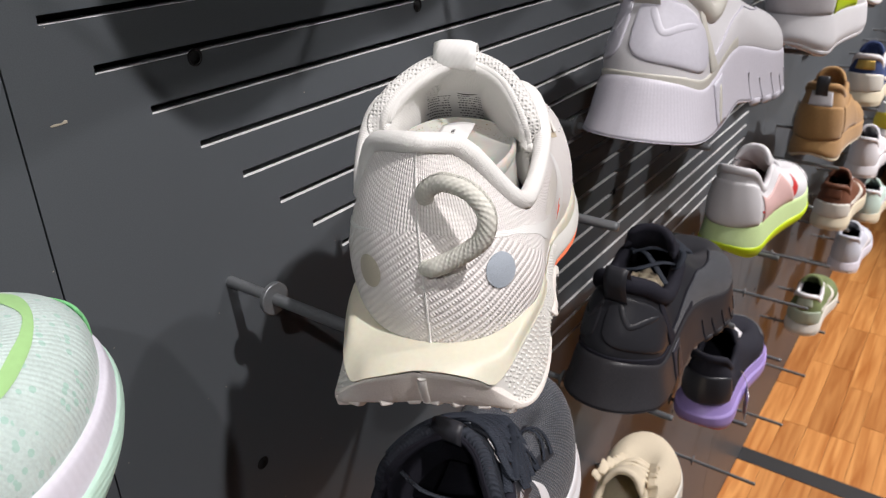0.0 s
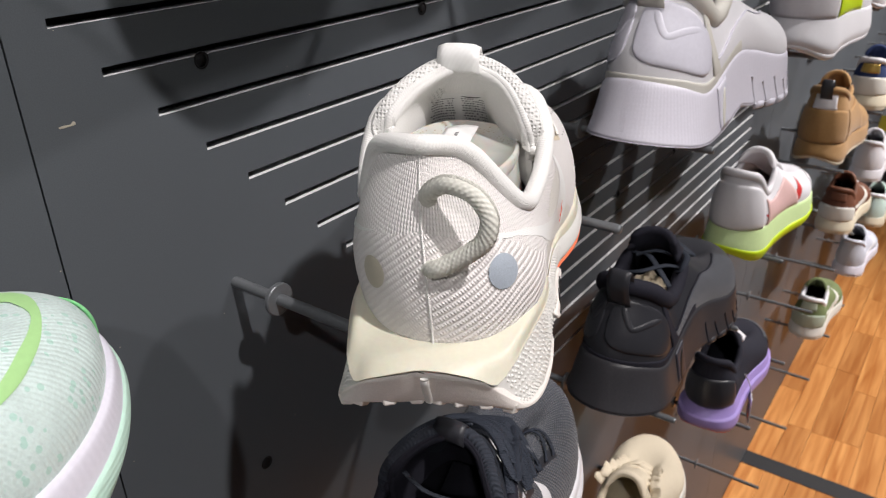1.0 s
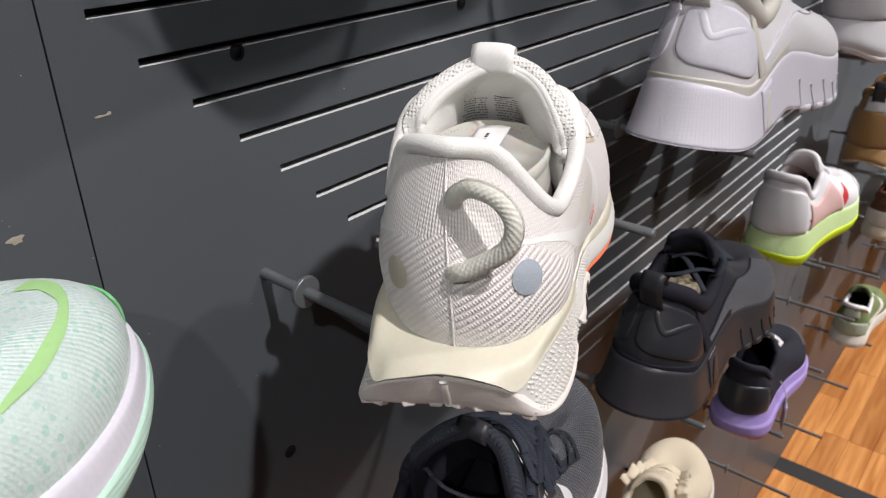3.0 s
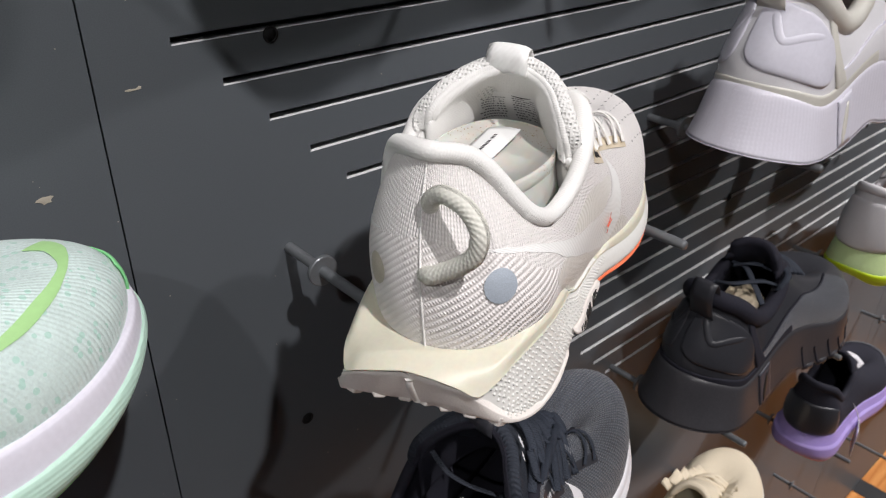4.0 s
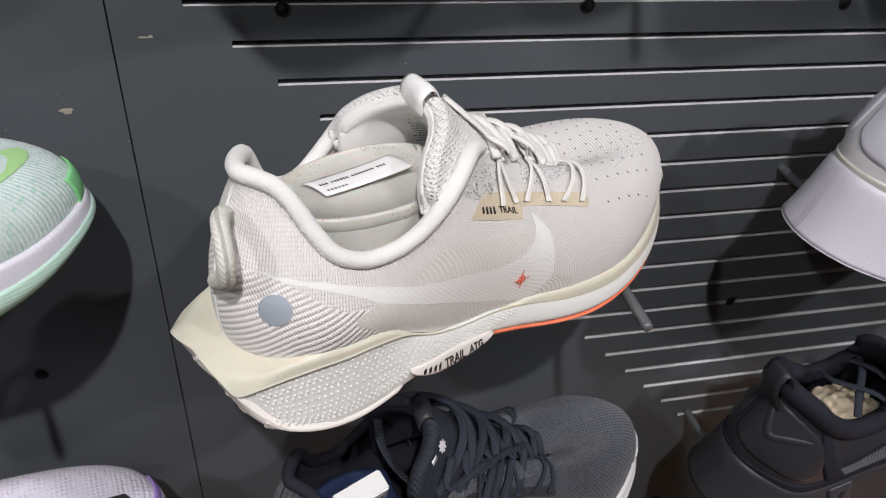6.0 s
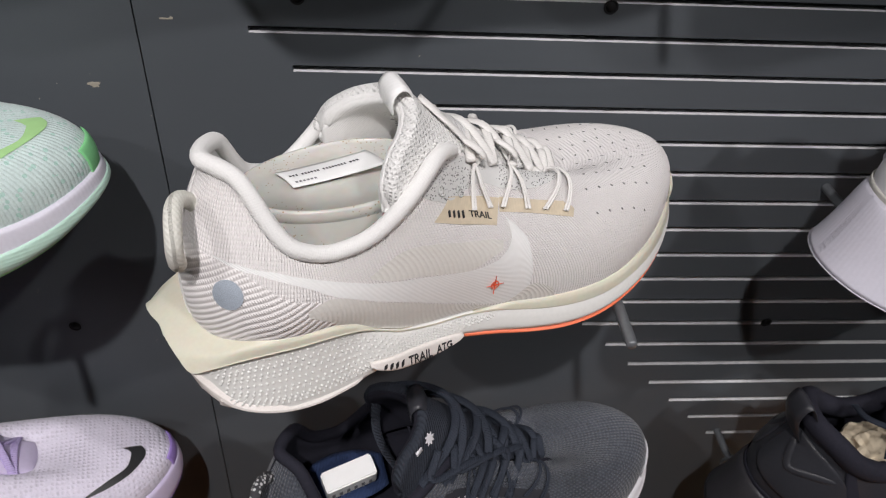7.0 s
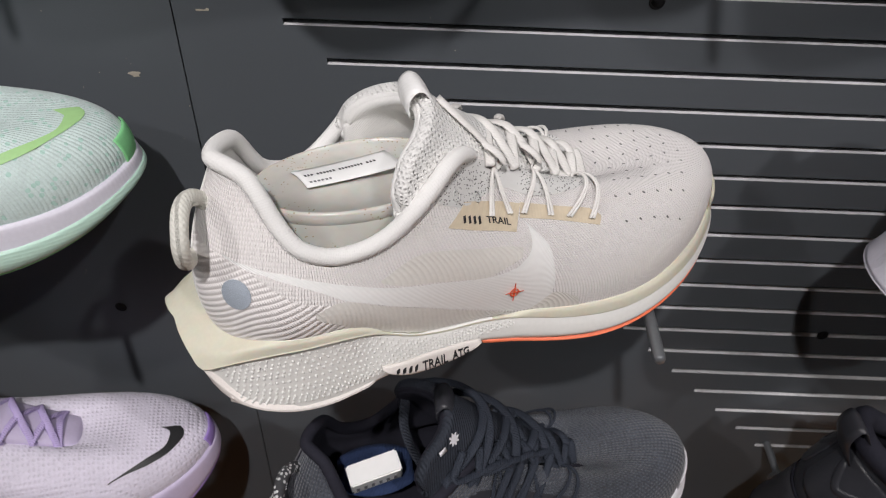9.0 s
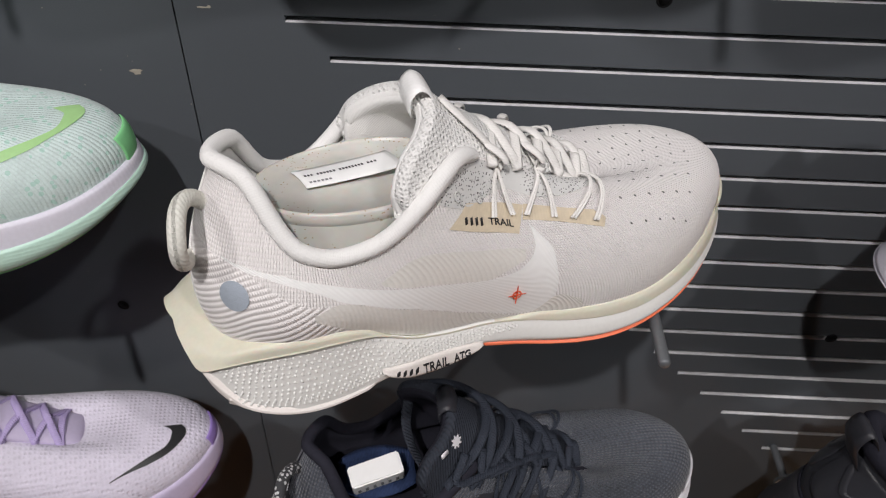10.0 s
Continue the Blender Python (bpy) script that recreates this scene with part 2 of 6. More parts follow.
def glow(name, col, strength):
    m = bpy.data.materials.new(name)
    m.use_nodes = True
    b = m.node_tree.nodes["Principled BSDF"]
    b.inputs["Base Color"].default_value = (0.8, 0.8, 0.8, 1)
    b.inputs["Emission Color"].default_value, b.inputs["Emission Strength"].default_value = (*col, 1), strength
    return m


FILL_PANEL_FACE = glow("fill_panel_face", (0.97, 0.98, 1.0), 0.5)


def wood_material():
    m = bpy.data.materials.new("oiled_merbau_planks")
    m.use_nodes = True
    nt = m.node_tree
    N, link = nt.nodes, nt.links.new
    b = N["Principled BSDF"]
    tc, info = N.new("ShaderNodeTexCoord"), N.new("ShaderNodeObjectInfo")
    mp = N.new("ShaderNodeMapping")
    mp.inputs["Scale"].default_value = (2.2, 30, 10)
    link(tc.outputs["Object"], mp.inputs["Vector"])
    off = N.new("ShaderNodeVectorMath")
    off.operation = "SCALE"
    off.inputs[0].default_value = (37, 17, 5)
    link(info.outputs["Random"], off.inputs["Scale"])
    link(off.outputs[0], mp.inputs["Location"])
    n = N.new("ShaderNodeTexNoise")
    n.inputs["Scale"].default_value, n.inputs["Detail"].default_value, n.inputs["Distortion"].default_value = 1.6, 6, 0.6
    link(mp.outputs[0], n.inputs["Vector"])
    ramp = N.new("ShaderNodeValToRGB")
    e = ramp.color_ramp.elements
    e[0].position, e[0].color = 0.28, (0.42, 0.150, 0.038, 1)
    e[1].position, e[1].color = 0.72, (0.74, 0.37, 0.13, 1)
    link(n.outputs["Fac"], ramp.inputs[0])
    mixr = N.new("ShaderNodeValToRGB")
    f = mixr.color_ramp.elements
    f[0].color, f[1].color = (0.78, 0.70, 0.64, 1), (1.12, 1.08, 1.02, 1)
    link(info.outputs["Random"], mixr.inputs[0])
    mul = N.new("ShaderNodeMix")
    mul.data_type, mul.blend_type = "RGBA", "MULTIPLY"
    mul.inputs["Factor"].default_value = 1.0
    link(ramp.outputs[0], mul.inputs["A"])
    link(mixr.outputs[0], mul.inputs["B"])
    link(mul.outputs["Result"], b.inputs["Base Color"])
    b.inputs["Roughness"].default_value = 0.32
    bn = N.new("ShaderNodeBump")
    bn.inputs["Strength"].default_value, bn.inputs["Distance"].default_value = 0.25, 0.001
    link(n.outputs["Fac"], bn.inputs["Height"])
    link(bn.outputs[0], b.inputs["Normal"])
    return m


WOOD = wood_material()

# ---- mesh helpers ----
def mesh_of(name, verts, faces, uvs=None, smooth=True):
    me = bpy.data.meshes.new(name)
    me.from_pydata([tuple(v) for v in verts], [], faces)
    if uvs:
        layer = me.uv_layers.new(name="UVMap")
        flat = np.empty((len(me.loops), 2), dtype=np.float32)
        for i, lp in enumerate(me.loops):
            flat[i] = uvs[lp.vertex_index]
        layer.data.foreach_set("uv", flat.ravel())
    if smooth:
        me.polygons.foreach_set("use_smooth", [True] * len(me.polygons))
    me.update()
    return me


def part(name, me, mat, parent, label=""):
    if isinstance(me, bmesh.types.BMesh):
        m2 = bpy.data.meshes.new(name)
        me.to_mesh(m2)
        me.free()
        me = m2
    if mat and not me.materials:
        me.materials.append(mat)
    ob = new(name, me)
    ob.parent = parent
    if label:
        ob["label"] = label
    return ob


def thing(name, m, label, category, group="", kind=""):
    ob = new(name)
    ob.empty_display_size = 0.02
    ob.matrix_basis = m
    return tagged(ob, label, category, group, kind)


def hermite(table, x):
    """Smooth value of a table of (place, value) rows at x."""
    if x <= table[0][0]:
        return table[0][1]
    if x >= table[-1][0]:
        return table[-1][1]
    n = len(table)
    for i in range(n - 1):
        if x <= table[i + 1][0]:
            break
    (x0, y0), (x1, y1) = table[i], table[i + 1]
    s0 = (y1 - table[i - 1][1]) / (x1 - table[i - 1][0]) if i > 0 else (y1 - y0) / (x1 - x0)
    s1 = (table[i + 2][1] - y0) / (table[i + 2][0] - x0) if i + 2 < n else (y1 - y0) / (x1 - x0)
    h = x1 - x0
    t = (x - x0) / h
    return (2 * t ** 3 - 3 * t ** 2 + 1) * y0 + (t ** 3 - 2 * t ** 2 + t) * h * s0 + (-2 * t ** 3 + 3 * t ** 2) * y1 + (t ** 3 - t ** 2) * h * s1


def ease(a, b, x):
    t = min(1.0, max(0.0, (x - a) / (b - a)))
    return t * t * (3 - 2 * t)


def grid_faces(ni, nj, loop_i=False, loop_j=False):
    out = []
    for i in range(ni if loop_i else ni - 1):
        for j in range(nj if loop_j else nj - 1):
            i2, j2 = (i + 1) % ni, (j + 1) % nj
            out.append((i * nj + j, i2 * nj + j, i2 * nj + j2, i * nj + j2))
    return out


def slab(name, fn, na, nb, thick, round_edge=True):
    """A padded sheet over fn(a, b), a and b from 0 to 1, with rounded borders."""
    P = [[Vector(fn(i / (na - 1), j / (nb - 1))) for j in range(nb)] for i in range(na)]
    top, bot, uvs = [], [], []
    run_a = [[0.0] * nb for _ in range(na)]
    run_b = [[0.0] * nb for _ in range(na)]
    for i in range(na):
        for j in range(nb):
            if i:
                run_a[i][j] = run_a[i - 1][j] + (P[i][j] - P[i - 1][j]).length
            if j:
                run_b[i][j] = run_b[i][j - 1] + (P[i][j] - P[i][j - 1]).length
    la = sum((P[i + 1][nb // 2] - P[i][nb // 2]).length for i in range(na - 1))
    lb = sum((P[na // 2][j + 1] - P[na // 2][j]).length for j in range(nb - 1))
    for i in range(na):
        for j in range(nb):
            da = P[min(i + 1, na - 1)][j] - P[max(i - 1, 0)][j]
            db = P[i][min(j + 1, nb - 1)] - P[i][max(j - 1, 0)]
            n = da.cross(db)
            n = n.normalized() if n.length > 1e-12 else Vector((0, 0, 1))
            a, b = i / (na - 1), j / (nb - 1)
            t = thick(a, b) if callable(thick) else thick
            if round_edge:
                e = min(a * la, (1 - a) * la, b * lb, (1 - b) * lb)
                t *= math.sqrt(max(0.04, 1 - (1 - min(1.0, e / max(1e-6, t))) ** 2))
            top.append(P[i][j] + n * t)
            bot.append(P[i][j] - n * t)
            uvs.append((run_a[i][j], run_b[i][j] - run_b[i][nb // 2]))
    faces = grid_faces(na, nb)
    if not callable(thick) and thick < 0.0001:
        return mesh_of(name, top, faces, uvs)
    k = na * nb
    faces += [tuple(k + v for v in reversed(f)) for f in grid_faces(na, nb)]
    rim = [i * nb for i in range(na)] + [(na - 1) * nb + j for j in range(1, nb)] + [i * nb + nb - 1 for i in range(na - 2, -1, -1)] + [j for j in range(nb - 2, 0, -1)]
    for q in range(len(rim)):
        a, b = rim[q], rim[(q + 1) % len(rim)]
        faces.append((b, a, k + a, k + b))
    return mesh_of(name, top + bot, faces, uvs + uvs)


def sweep(name, path, rx, ry, seg=10, up=Vector((0, 0, 1)), taper=0.0, closed=False):
    """A cord along the points of path, rx wide and ry high (half sizes)."""
    n = len(path)
    path = [Vector(p) for p in path]
    verts, uvs, run = [], [], 0.0
    prev = None
    for i in range(n):
        if closed:
            t = path[(i + 1) % n] - path[i - 1]
        else:
            t = path[min(i + 1, n - 1)] - path[max(i - 1, 0)]
        t.normalize()
        side = t.cross(up if not callable(up) else up(i))
        if side.length < 1e-5:
            side = prev or Vector((1, 0, 0))
        side.normalize()
        if prev and side.dot(prev) < 0:
            side = -side
        prev = side
        hgt = side.cross(t)
        if i:
            run += (path[i] - path[i - 1]).length
        e = min(i, n - 1 - i) / (n - 1)
        f = 1.0 if closed or not taper else min(1.0, math.sqrt(max(0.02, 1 - (1 - min(1, e / taper)) ** 2)))
        wx = rx(i / (n - 1)) if callable(rx) else rx
        for s in range(seg):
            a = 2 * math.pi * s / seg
            verts.append(path[i] + side * (math.cos(a) * wx * f) + hgt * (math.sin(a) * ry * f))
            uvs.append((run, a * (wx + ry) * 0.5))
    faces = grid_faces(n, seg, loop_i=closed, loop_j=True)
    if not closed:
        faces.append(tuple(range(seg - 1, -1, -1)))
        faces.append(tuple(range((n - 1) * seg, n * seg)))
    return mesh_of(name, verts, faces, uvs)


def spline(pts, n):
    """n points on a smooth curve through pts."""
    pts = [Vector(p) for p in pts]
    out = []
    for q in range(n):
        x = q / (n - 1) * (len(pts) - 1)
        i = min(int(x), len(pts) - 2)
        t = x - i
        p1, p2 = pts[i], pts[i + 1]
        p0 = pts[i - 1] if i else p1 * 2 - p2
        p3 = pts[i + 2] if i + 2 < len(pts) else p2 * 2 - p1
        out.append(0.5 * (2 * p1 + (p2 - p0) * t + (2 * p0 - 5 * p1 + 4 * p2 - p3) * t * t + (3 * p1 - p0 - 3 * p2 + p3) * t ** 3))
    return out


def box_mesh(name, lo, hi, bevel=0.0):
    bm = bmesh.new()
    bmesh.ops.create_cube(bm, size=1)
    for v in bm.verts:
        v.co = Vector([lo[i] + (v.co[i] + 0.5) * (hi[i] - lo[i]) for i in range(3)])
    if bevel:
        bmesh.ops.bevel(bm, geom=bm.edges[:], offset=bevel, segments=2, affect="EDGES")
    me = bpy.data.meshes.new(name)
    bm.to_mesh(me)
    bm.free()
    return me


# ---- the form of a shoe: x from heel to toe, y to the left side, z up ----
FORM = dict(
    L=0.284, wide=1.0,
    half=[(0, 0.033), (0.12, 0.0355), (0.32, 0.0335), (0.5, 0.036), (0.70, 0.046), (0.85, 0.046), (1, 0.042)],
    centre=[(0, 0.0), (0.35, 0.0), (0.7, 0.0), (1, 0.006)],
    heel_cap=0.16, toe_cap=0.27,
    feather=[(0, 0.038), (0.2, 0.036), (0.45, 0.033), (0.7, 0.029), (0.88, 0.031), (1, 0.037)],
    bottom=[(0, 0.016), (0.04, 0.006), (0.1, 0.0), (0.3, -0.002), (0.5, -0.003), (0.75, 0.0), (0.9, 0.009), (1, 0.024)],
    throat=(0.010, 0.192),
    throat_half=[(0, 0.026), (0.3, 0.0275), (0.5, 0.0255), (0.6, 0.020), (0.8, 0.016), (1, 0.013)],
    throat_z=[(0, 0.117), (0.08, 0.111), (0.2, 0.088), (0.32, 0.077), (0.42, 0.081), (0.52, 0.097), (0.58, 0.103), (0.66, 0.098), (0.82, 0.081), (1, 0.062)],
    throat_shift=0.003, bulge=0.006, toe_h=0.026, vamp=0.5, collar_r=0.0052, collar_end=0.555, half_med=None, throat_half_med=None, med_rise=None, throat_mid=None, heel_push=(0.0, 0.0),
)


class Form:
    def __init__(self, **over):
        d = dict(FORM)
        d.update(over)
        self.d = d
        self.L = d["L"]
        self.cache = {}

    def base(self, th):
        d, f = self.d, (1 - math.cos(th)) / 2
        med = math.sin(th) < 0
        h = hermite(d["half_med"] if med and d["half_med"] else d["half"], f) * d["wide"]
        a, b = d["heel_cap"], d["toe_cap"]
        if f < a:
            h *= max(0.0, 1 - (1 - f / a) ** 2.2) ** 0.5
        if f > 1 - b:
            h *= max(0.0, 1 - ((f - 1 + b) / b) ** 2.2) ** 0.5
        s = 1 if math.sin(th) >= 0 else -1
        return Vector((f * self.L, hermite(d["centre"], f) - s * h, hermite(d["feather"], f)))

    def out(self, th):
        e = 0.012
        t = self.base(th + e) - self.base(th - e)
        return Vector((-t.y, t.x, 0)).normalized() * -1 if t.length > 1e-9 else Vector((-1, 0, 0))

    def top(self, th):
        d, g = self.d, (1 - math.cos(th)) / 2
        u0, u1 = d["throat"]
        med = math.sin(th) < 0
        h = hermite(d["throat_half_med"] if med and d["throat_half_med"] else d["throat_half"], g) * d["wide"]
        if g < 0.17:
            h *= max(0.0, 1 - (1 - g / 0.17) ** 2) ** 0.5
        if g > 0.95:
            h *= max(0.0, 1 - ((g - 0.95) / 0.05) ** 2) ** 0.5
        s = 1 if math.sin(th) >= 0 else -1
        return Vector((u0 + (u1 - u0) * g, (hermite(d["throat_mid"], g) if d["throat_mid"] else d["throat_shift"] * ease(0, 0.5, g)) - s * h, hermite(d["throat_z"], g) + (hermite(d["med_rise"], g) if med and d["med_rise"] else 0.0)))

    def surf(self, th, k):
        d, f = self.d, (1 - math.cos(th)) / 2
        B, T, n = self.base(th), self.top(th), self.out(th)
        q = ease(0.58, 0.95, f)
        dz = T.z - B.z
        heel = 1 - ease(0.0, 0.2, f)
        c1 = B + n * (d["bulge"] * (1 - 0.3 * heel) + d["heel_push"][0] * heel) + Vector((0, 0, 0.42 * dz))
        c2 = T + n * (d["bulge"] * (1.1 - 0.7 * heel) + d["heel_push"][1] * heel) - Vector((0, 0, 0.30 * dz))
        plan = Vector((B.x - T.x, B.y - T.y, 0))
        t1 = B + n * 0.005 + Vector((0, 0, d["toe_h"]))
        t2 = T + plan * d["vamp"] + Vector((0, 0, -0.30 * (T.z - B.z - d["toe_h"])))
        c1, c2 = c1.lerp(t1, q), c2.lerp(t2, q)
        m = 1 - k
        return B * m ** 3 + c1 * (3 * m * m * k) + c2 * (3 * m * k * k) + T * k ** 3

    def normal(self, th, k):
        e = 0.01
        k0, k1 = max(0.0, k - e), min(1.0, k + e)
        a = self.surf(th + e, k) - self.surf(th - e, k)
        b = self.surf(th, k1) - self.surf(th, k0)
        n = b.cross(a)
        n.normalize()
        return n if n.dot(self.out(th) + Vector((0, 0, 0.6))) > 0 else -n

    def theta(self, g, side):
        """side: -1 right, 1 left."""
        th = math.acos(max(-1.0, min(1.0, 1 - 2 * g)))
        return th if side < 0 else 2 * math.pi - th

    def find(self, axis, p, q, side):
        """The place on the upper where x is p and z (axis 2) or y (axis 1) is q, as (theta, k)."""
        key = side
        if key not in self.cache:
            rows = []
            for i in range(70):
                th = 0.02 + (math.pi - 0.04) * i / 69
                th = th if side < 0 else 2 * math.pi - th
                for j in range(26):
                    k = j / 25
                    s = self.surf(th, k)
                    rows.append((th, k, s.x, s.y, s.z))
            self.cache[key] = np.array(rows)
        C = self.cache[key]
        i = int(np.argmin((C[:, 2] - p) ** 2 + (C[:, 2 + axis] - q) ** 2))
        th, k = C[i, 0], C[i, 1]
        for _ in range(6):
            s = self.surf(th, k)
            r0, r1 = p - s.x, q - s[axis]
            e = 0.004
            a, b = (self.surf(th + e, k) - s) / e, (self.surf(th, min(1, k + e)) - self.surf(th, max(0, k - e))) / (min(1, k + e) - max(0, k - e))
            det = a.x * b[axis] - b.x * a[axis]
            if abs(det) < 1e-7:
                break
            dt, dk = (r0 * b[axis] - b.x * r1) / det, (a.x * r1 - r0 * a[axis]) / det
            th += max(-0.1, min(0.1, dt))
            k = min(1.0, max(0.0, k + max(-0.1, min(0.1, dk))))
        return th, k

    def at(self, th, k, off=0.0):
        return self.surf(th, k) + self.normal(th, k) * off

    def side_point(self, u, z, side=-1, off=0.0):
        return self.at(*self.find(2, u, z, side), off)

    def deck_point(self, u, v, off=0.0):
        return self.at(*self.find(1, u, v, -1 if v < hermite(self.d["centre"], u / self.L) else 1), off)


def upper_mesh(form, nt=120, nk=26, k0=0.0):
    verts, uvs = [], []
    run = 0.0
    prev = None
    for i in range(nt + 1):
        th = 2 * math.pi * i / nt
        mid = form.surf(th, 0.4)
        if prev:
            run += (mid - prev).length
        prev = mid
        up, last = 0.0, None
        for j in range(nk):
            p = form.surf(th, k0 + (1 - k0) * j / (nk - 1))
            if last:
                up += (p - last).length
            last = p
            verts.append(p)
            uvs.append((run, up))
    return mesh_of("upper", verts, grid_faces(nt + 1, nk), uvs)


def lining_mesh(form, nt=72, nk=12, off=-0.0045, k0=0.12):
    verts, uvs = [], []
    for i in range(nt):
        th = 2 * math.pi * i / nt
        for j in range(nk):
            k = 1.0 - (1.0 - k0) * j / (nk - 1)
            verts.append(form.surf(th, k) + form.normal(th, k) * (off * min(1.0, 0.15 + j / 3)))
            uvs.append((i * 0.009, j * 0.008))
    faces = [tuple(reversed(f)) for f in grid_faces(nt, nk, loop_i=True)]
    faces.append(tuple(i * nk + nk - 1 for i in range(nt)))
    return mesh_of("lining", verts, faces, uvs)


def band_mesh(name, form, levels, nt=120, ns=5):
    """A closed sole layer. levels, from the top down: (offset from the feather line, height), both functions of 0 to 1 from heel to toe."""
    verts, uvs = [], []
    nl = (len(levels) - 1) * ns + 1
    for i in range(nt):
        th = 2 * math.pi * i / nt
        f = (1 - math.cos(th)) / 2
        B, n = form.base(th), form.out(th)
        pts = []
        for off, zz in levels:
            p = off[0](th, B, n) if isinstance(off, tuple) else B + n * off(f)
            p.z = zz(f)
            pts.append(p)
        for p in (spline(pts, nl) if len(pts) > 2 else [pts[0].lerp(pts[1], q / (nl - 1)) for q in range(nl)]):
            verts.append(p)
            uvs.append((th * 0.1, p.z))
    faces = [tuple(reversed(q)) for q in grid_faces(nt, nl, loop_i=True)]
    faces.append(tuple(i * nl for i in range(nt)))
    faces.append(tuple(i * nl + nl - 1 for i in range(nt - 1, -1, -1)))
    return mesh_of(name, verts, faces, uvs)


def const(v):
    return lambda f: v


def table(rows):
    return lambda f: hermite(rows, f)


def param_patch(name, form, th0, th1, k0, k1, off, na=40, nb=14, thick=0.0004):
    def fn(a, b):
        th = th0 + (th1 - th0) * a
        lo = k0(a) if callable(k0) else k0
        hi = k1(a) if callable(k1) else k1
        return form.at(th % (2 * math.pi), lo + (hi - lo) * b, off)
    return slab(name, fn, na, nb, thick)


def edge_patch(name, form, upper_edge, lower_edge, side=-1, off=0.0005, na=40, nb=7, thick=0.00035, straight=False):
    """A thin shape on the side of the upper between two edges of (x, z) rows."""
    if straight:
        us, ls = [spline([(*p, 0) for p in e], na) for e in (upper_edge, lower_edge)]

        def lay(a, b):
            q = us[round(a * (na - 1))].lerp(ls[round(a * (na - 1))], b)
            return form.side_point(q.x, q.y, side, off)
        return slab(name, lay, na, nb, thick)
    ue = spline([(*form.find(2, p[0], p[1], side), 0) for p in upper_edge], na)
    le = spline([(*form.find(2, p[0], p[1], side), 0) for p in lower_edge], na)

    def fn(a, b):
        i = round(a * (na - 1))
        q = ue[i].lerp(le[i], b)
        return form.at(q.x, q.y, off)
    return slab(name, fn, na, nb, thick)


def deck_patch(name, form, left_edge, right_edge, off=0.0004, na=40, nb=9, thick=0.00008):
    """A thin shape on top of the upper between two edges of (x, y) rows."""
    le = spline([(p[0], p[1], 0) for p in left_edge], na)
    re_ = spline([(p[0], p[1], 0) for p in right_edge], na)

    def fn(a, b):
        i = round(a * (na - 1))
        q = le[i].lerp(re_[i], b)
        return form.deck_point(q.x, q.y, off)
    return slab(name, fn, na, nb, thick)


def disc_patch(name, form, u, z, r, side=-1, off=0.0005):
    th0, k0 = form.find(2, u, z, side)
    c, n = form.surf(th0, k0), form.normal(th0, k0)
    x = n.cross(Vector((0, 0, 1))).normalized()
    y = x.cross(n)
    verts = [c + n * (off + 0.0004)]
    for ring in (0.6, 1.0):
        for i in range(24):
            a = 2 * math.pi * i / 24
            p = c + (x * math.cos(a) + y * math.sin(a)) * (r * ring)
            th, k = form.find(2, p.x, p.z, side) if abs(n.y) > 0.4 else (th0, k0)
            s = form.surf(th, k) if abs(n.y) > 0.4 else p
            verts.append(s + n * (off if ring == 1.0 else off + 0.0003))
    faces = [(0, 1 + i, 1 + (i + 1) % 24) for i in range(24)] + [(1 + i, 25 + i, 25 + (i + 1) % 24, 1 + (i + 1) % 24) for i in range(24)]
    return mesh_of(name, verts, faces, [(0, 0)] * len(verts))


def tongue_mesh(path, half, drop, back, thick=0.0045, na=26, nb=25, y0=0.003, asym=(1, 1, 1, 1)):
    pts = spline([(p[0], 0, p[1]) for p in path], 60)

    def fn(a, b):
        c = pts[round(a * 59)]
        s = 2 * b - 1
        w = hermite(half, a)
        e = abs(s)
        kb, kd = (asym[1], asym[3]) if s > 0 else (asym[0], asym[2])
        return Vector((c.x - kb * hermite(back, a) * e ** 2.2, y0 + s * w * (1 - 0.10 * e * e), c.z - kd * hermite(drop, a) * e ** 2.6))
    return slab("tongue", fn, na, nb, thick)


def throat_edge(form, g, side, out=0.002, up=0.0015, k=0.97):
    th = form.theta(g, side)
    return form.surf(th, k) + form.normal(th, k) * out + Vector((0, 0, up))


def lacing(form, parent, mat, gs, half_w=0.0026, half_t=0.0011, arch=0.007, bars=False):
    for i in range(len(gs)):
        R, Lf = throat_edge(form, gs[i], -1), throat_edge(form, gs[i], 1)
        if bars or i == len(gs) - 1:
            mid = (R + Lf) / 2 + Vector((0, 0, arch))
            part("lace", sweep("lace", spline([R - Vector((0, 0.001, 0.004)), R, mid, Lf, Lf - Vector((0, -0.001, 0.004))], 24), half_w, half_t, 8), mat, parent)
        if i < len(gs) - 1:
            R2, L2 = throat_edge(form, gs[i + 1], -1), throat_edge(form, gs[i + 1], 1)
            for p, q, hgt in ((R, L2, arch), (Lf, R2, arch + 0.0022)):
                mid = (p + q) / 2 + Vector((0, 0, hgt))
                part("lace", sweep("lace", spline([p - Vector((0, 0, 0.003)), p, mid, q, q - Vector((0, 0, 0.003))], 24), half_w, half_t, 8), mat, parent)

# ---- shoes ----
R1, R2, R3, R4 = 1.377, 1.096, 0.804, 0.517
PEG_TOP = 0.0035


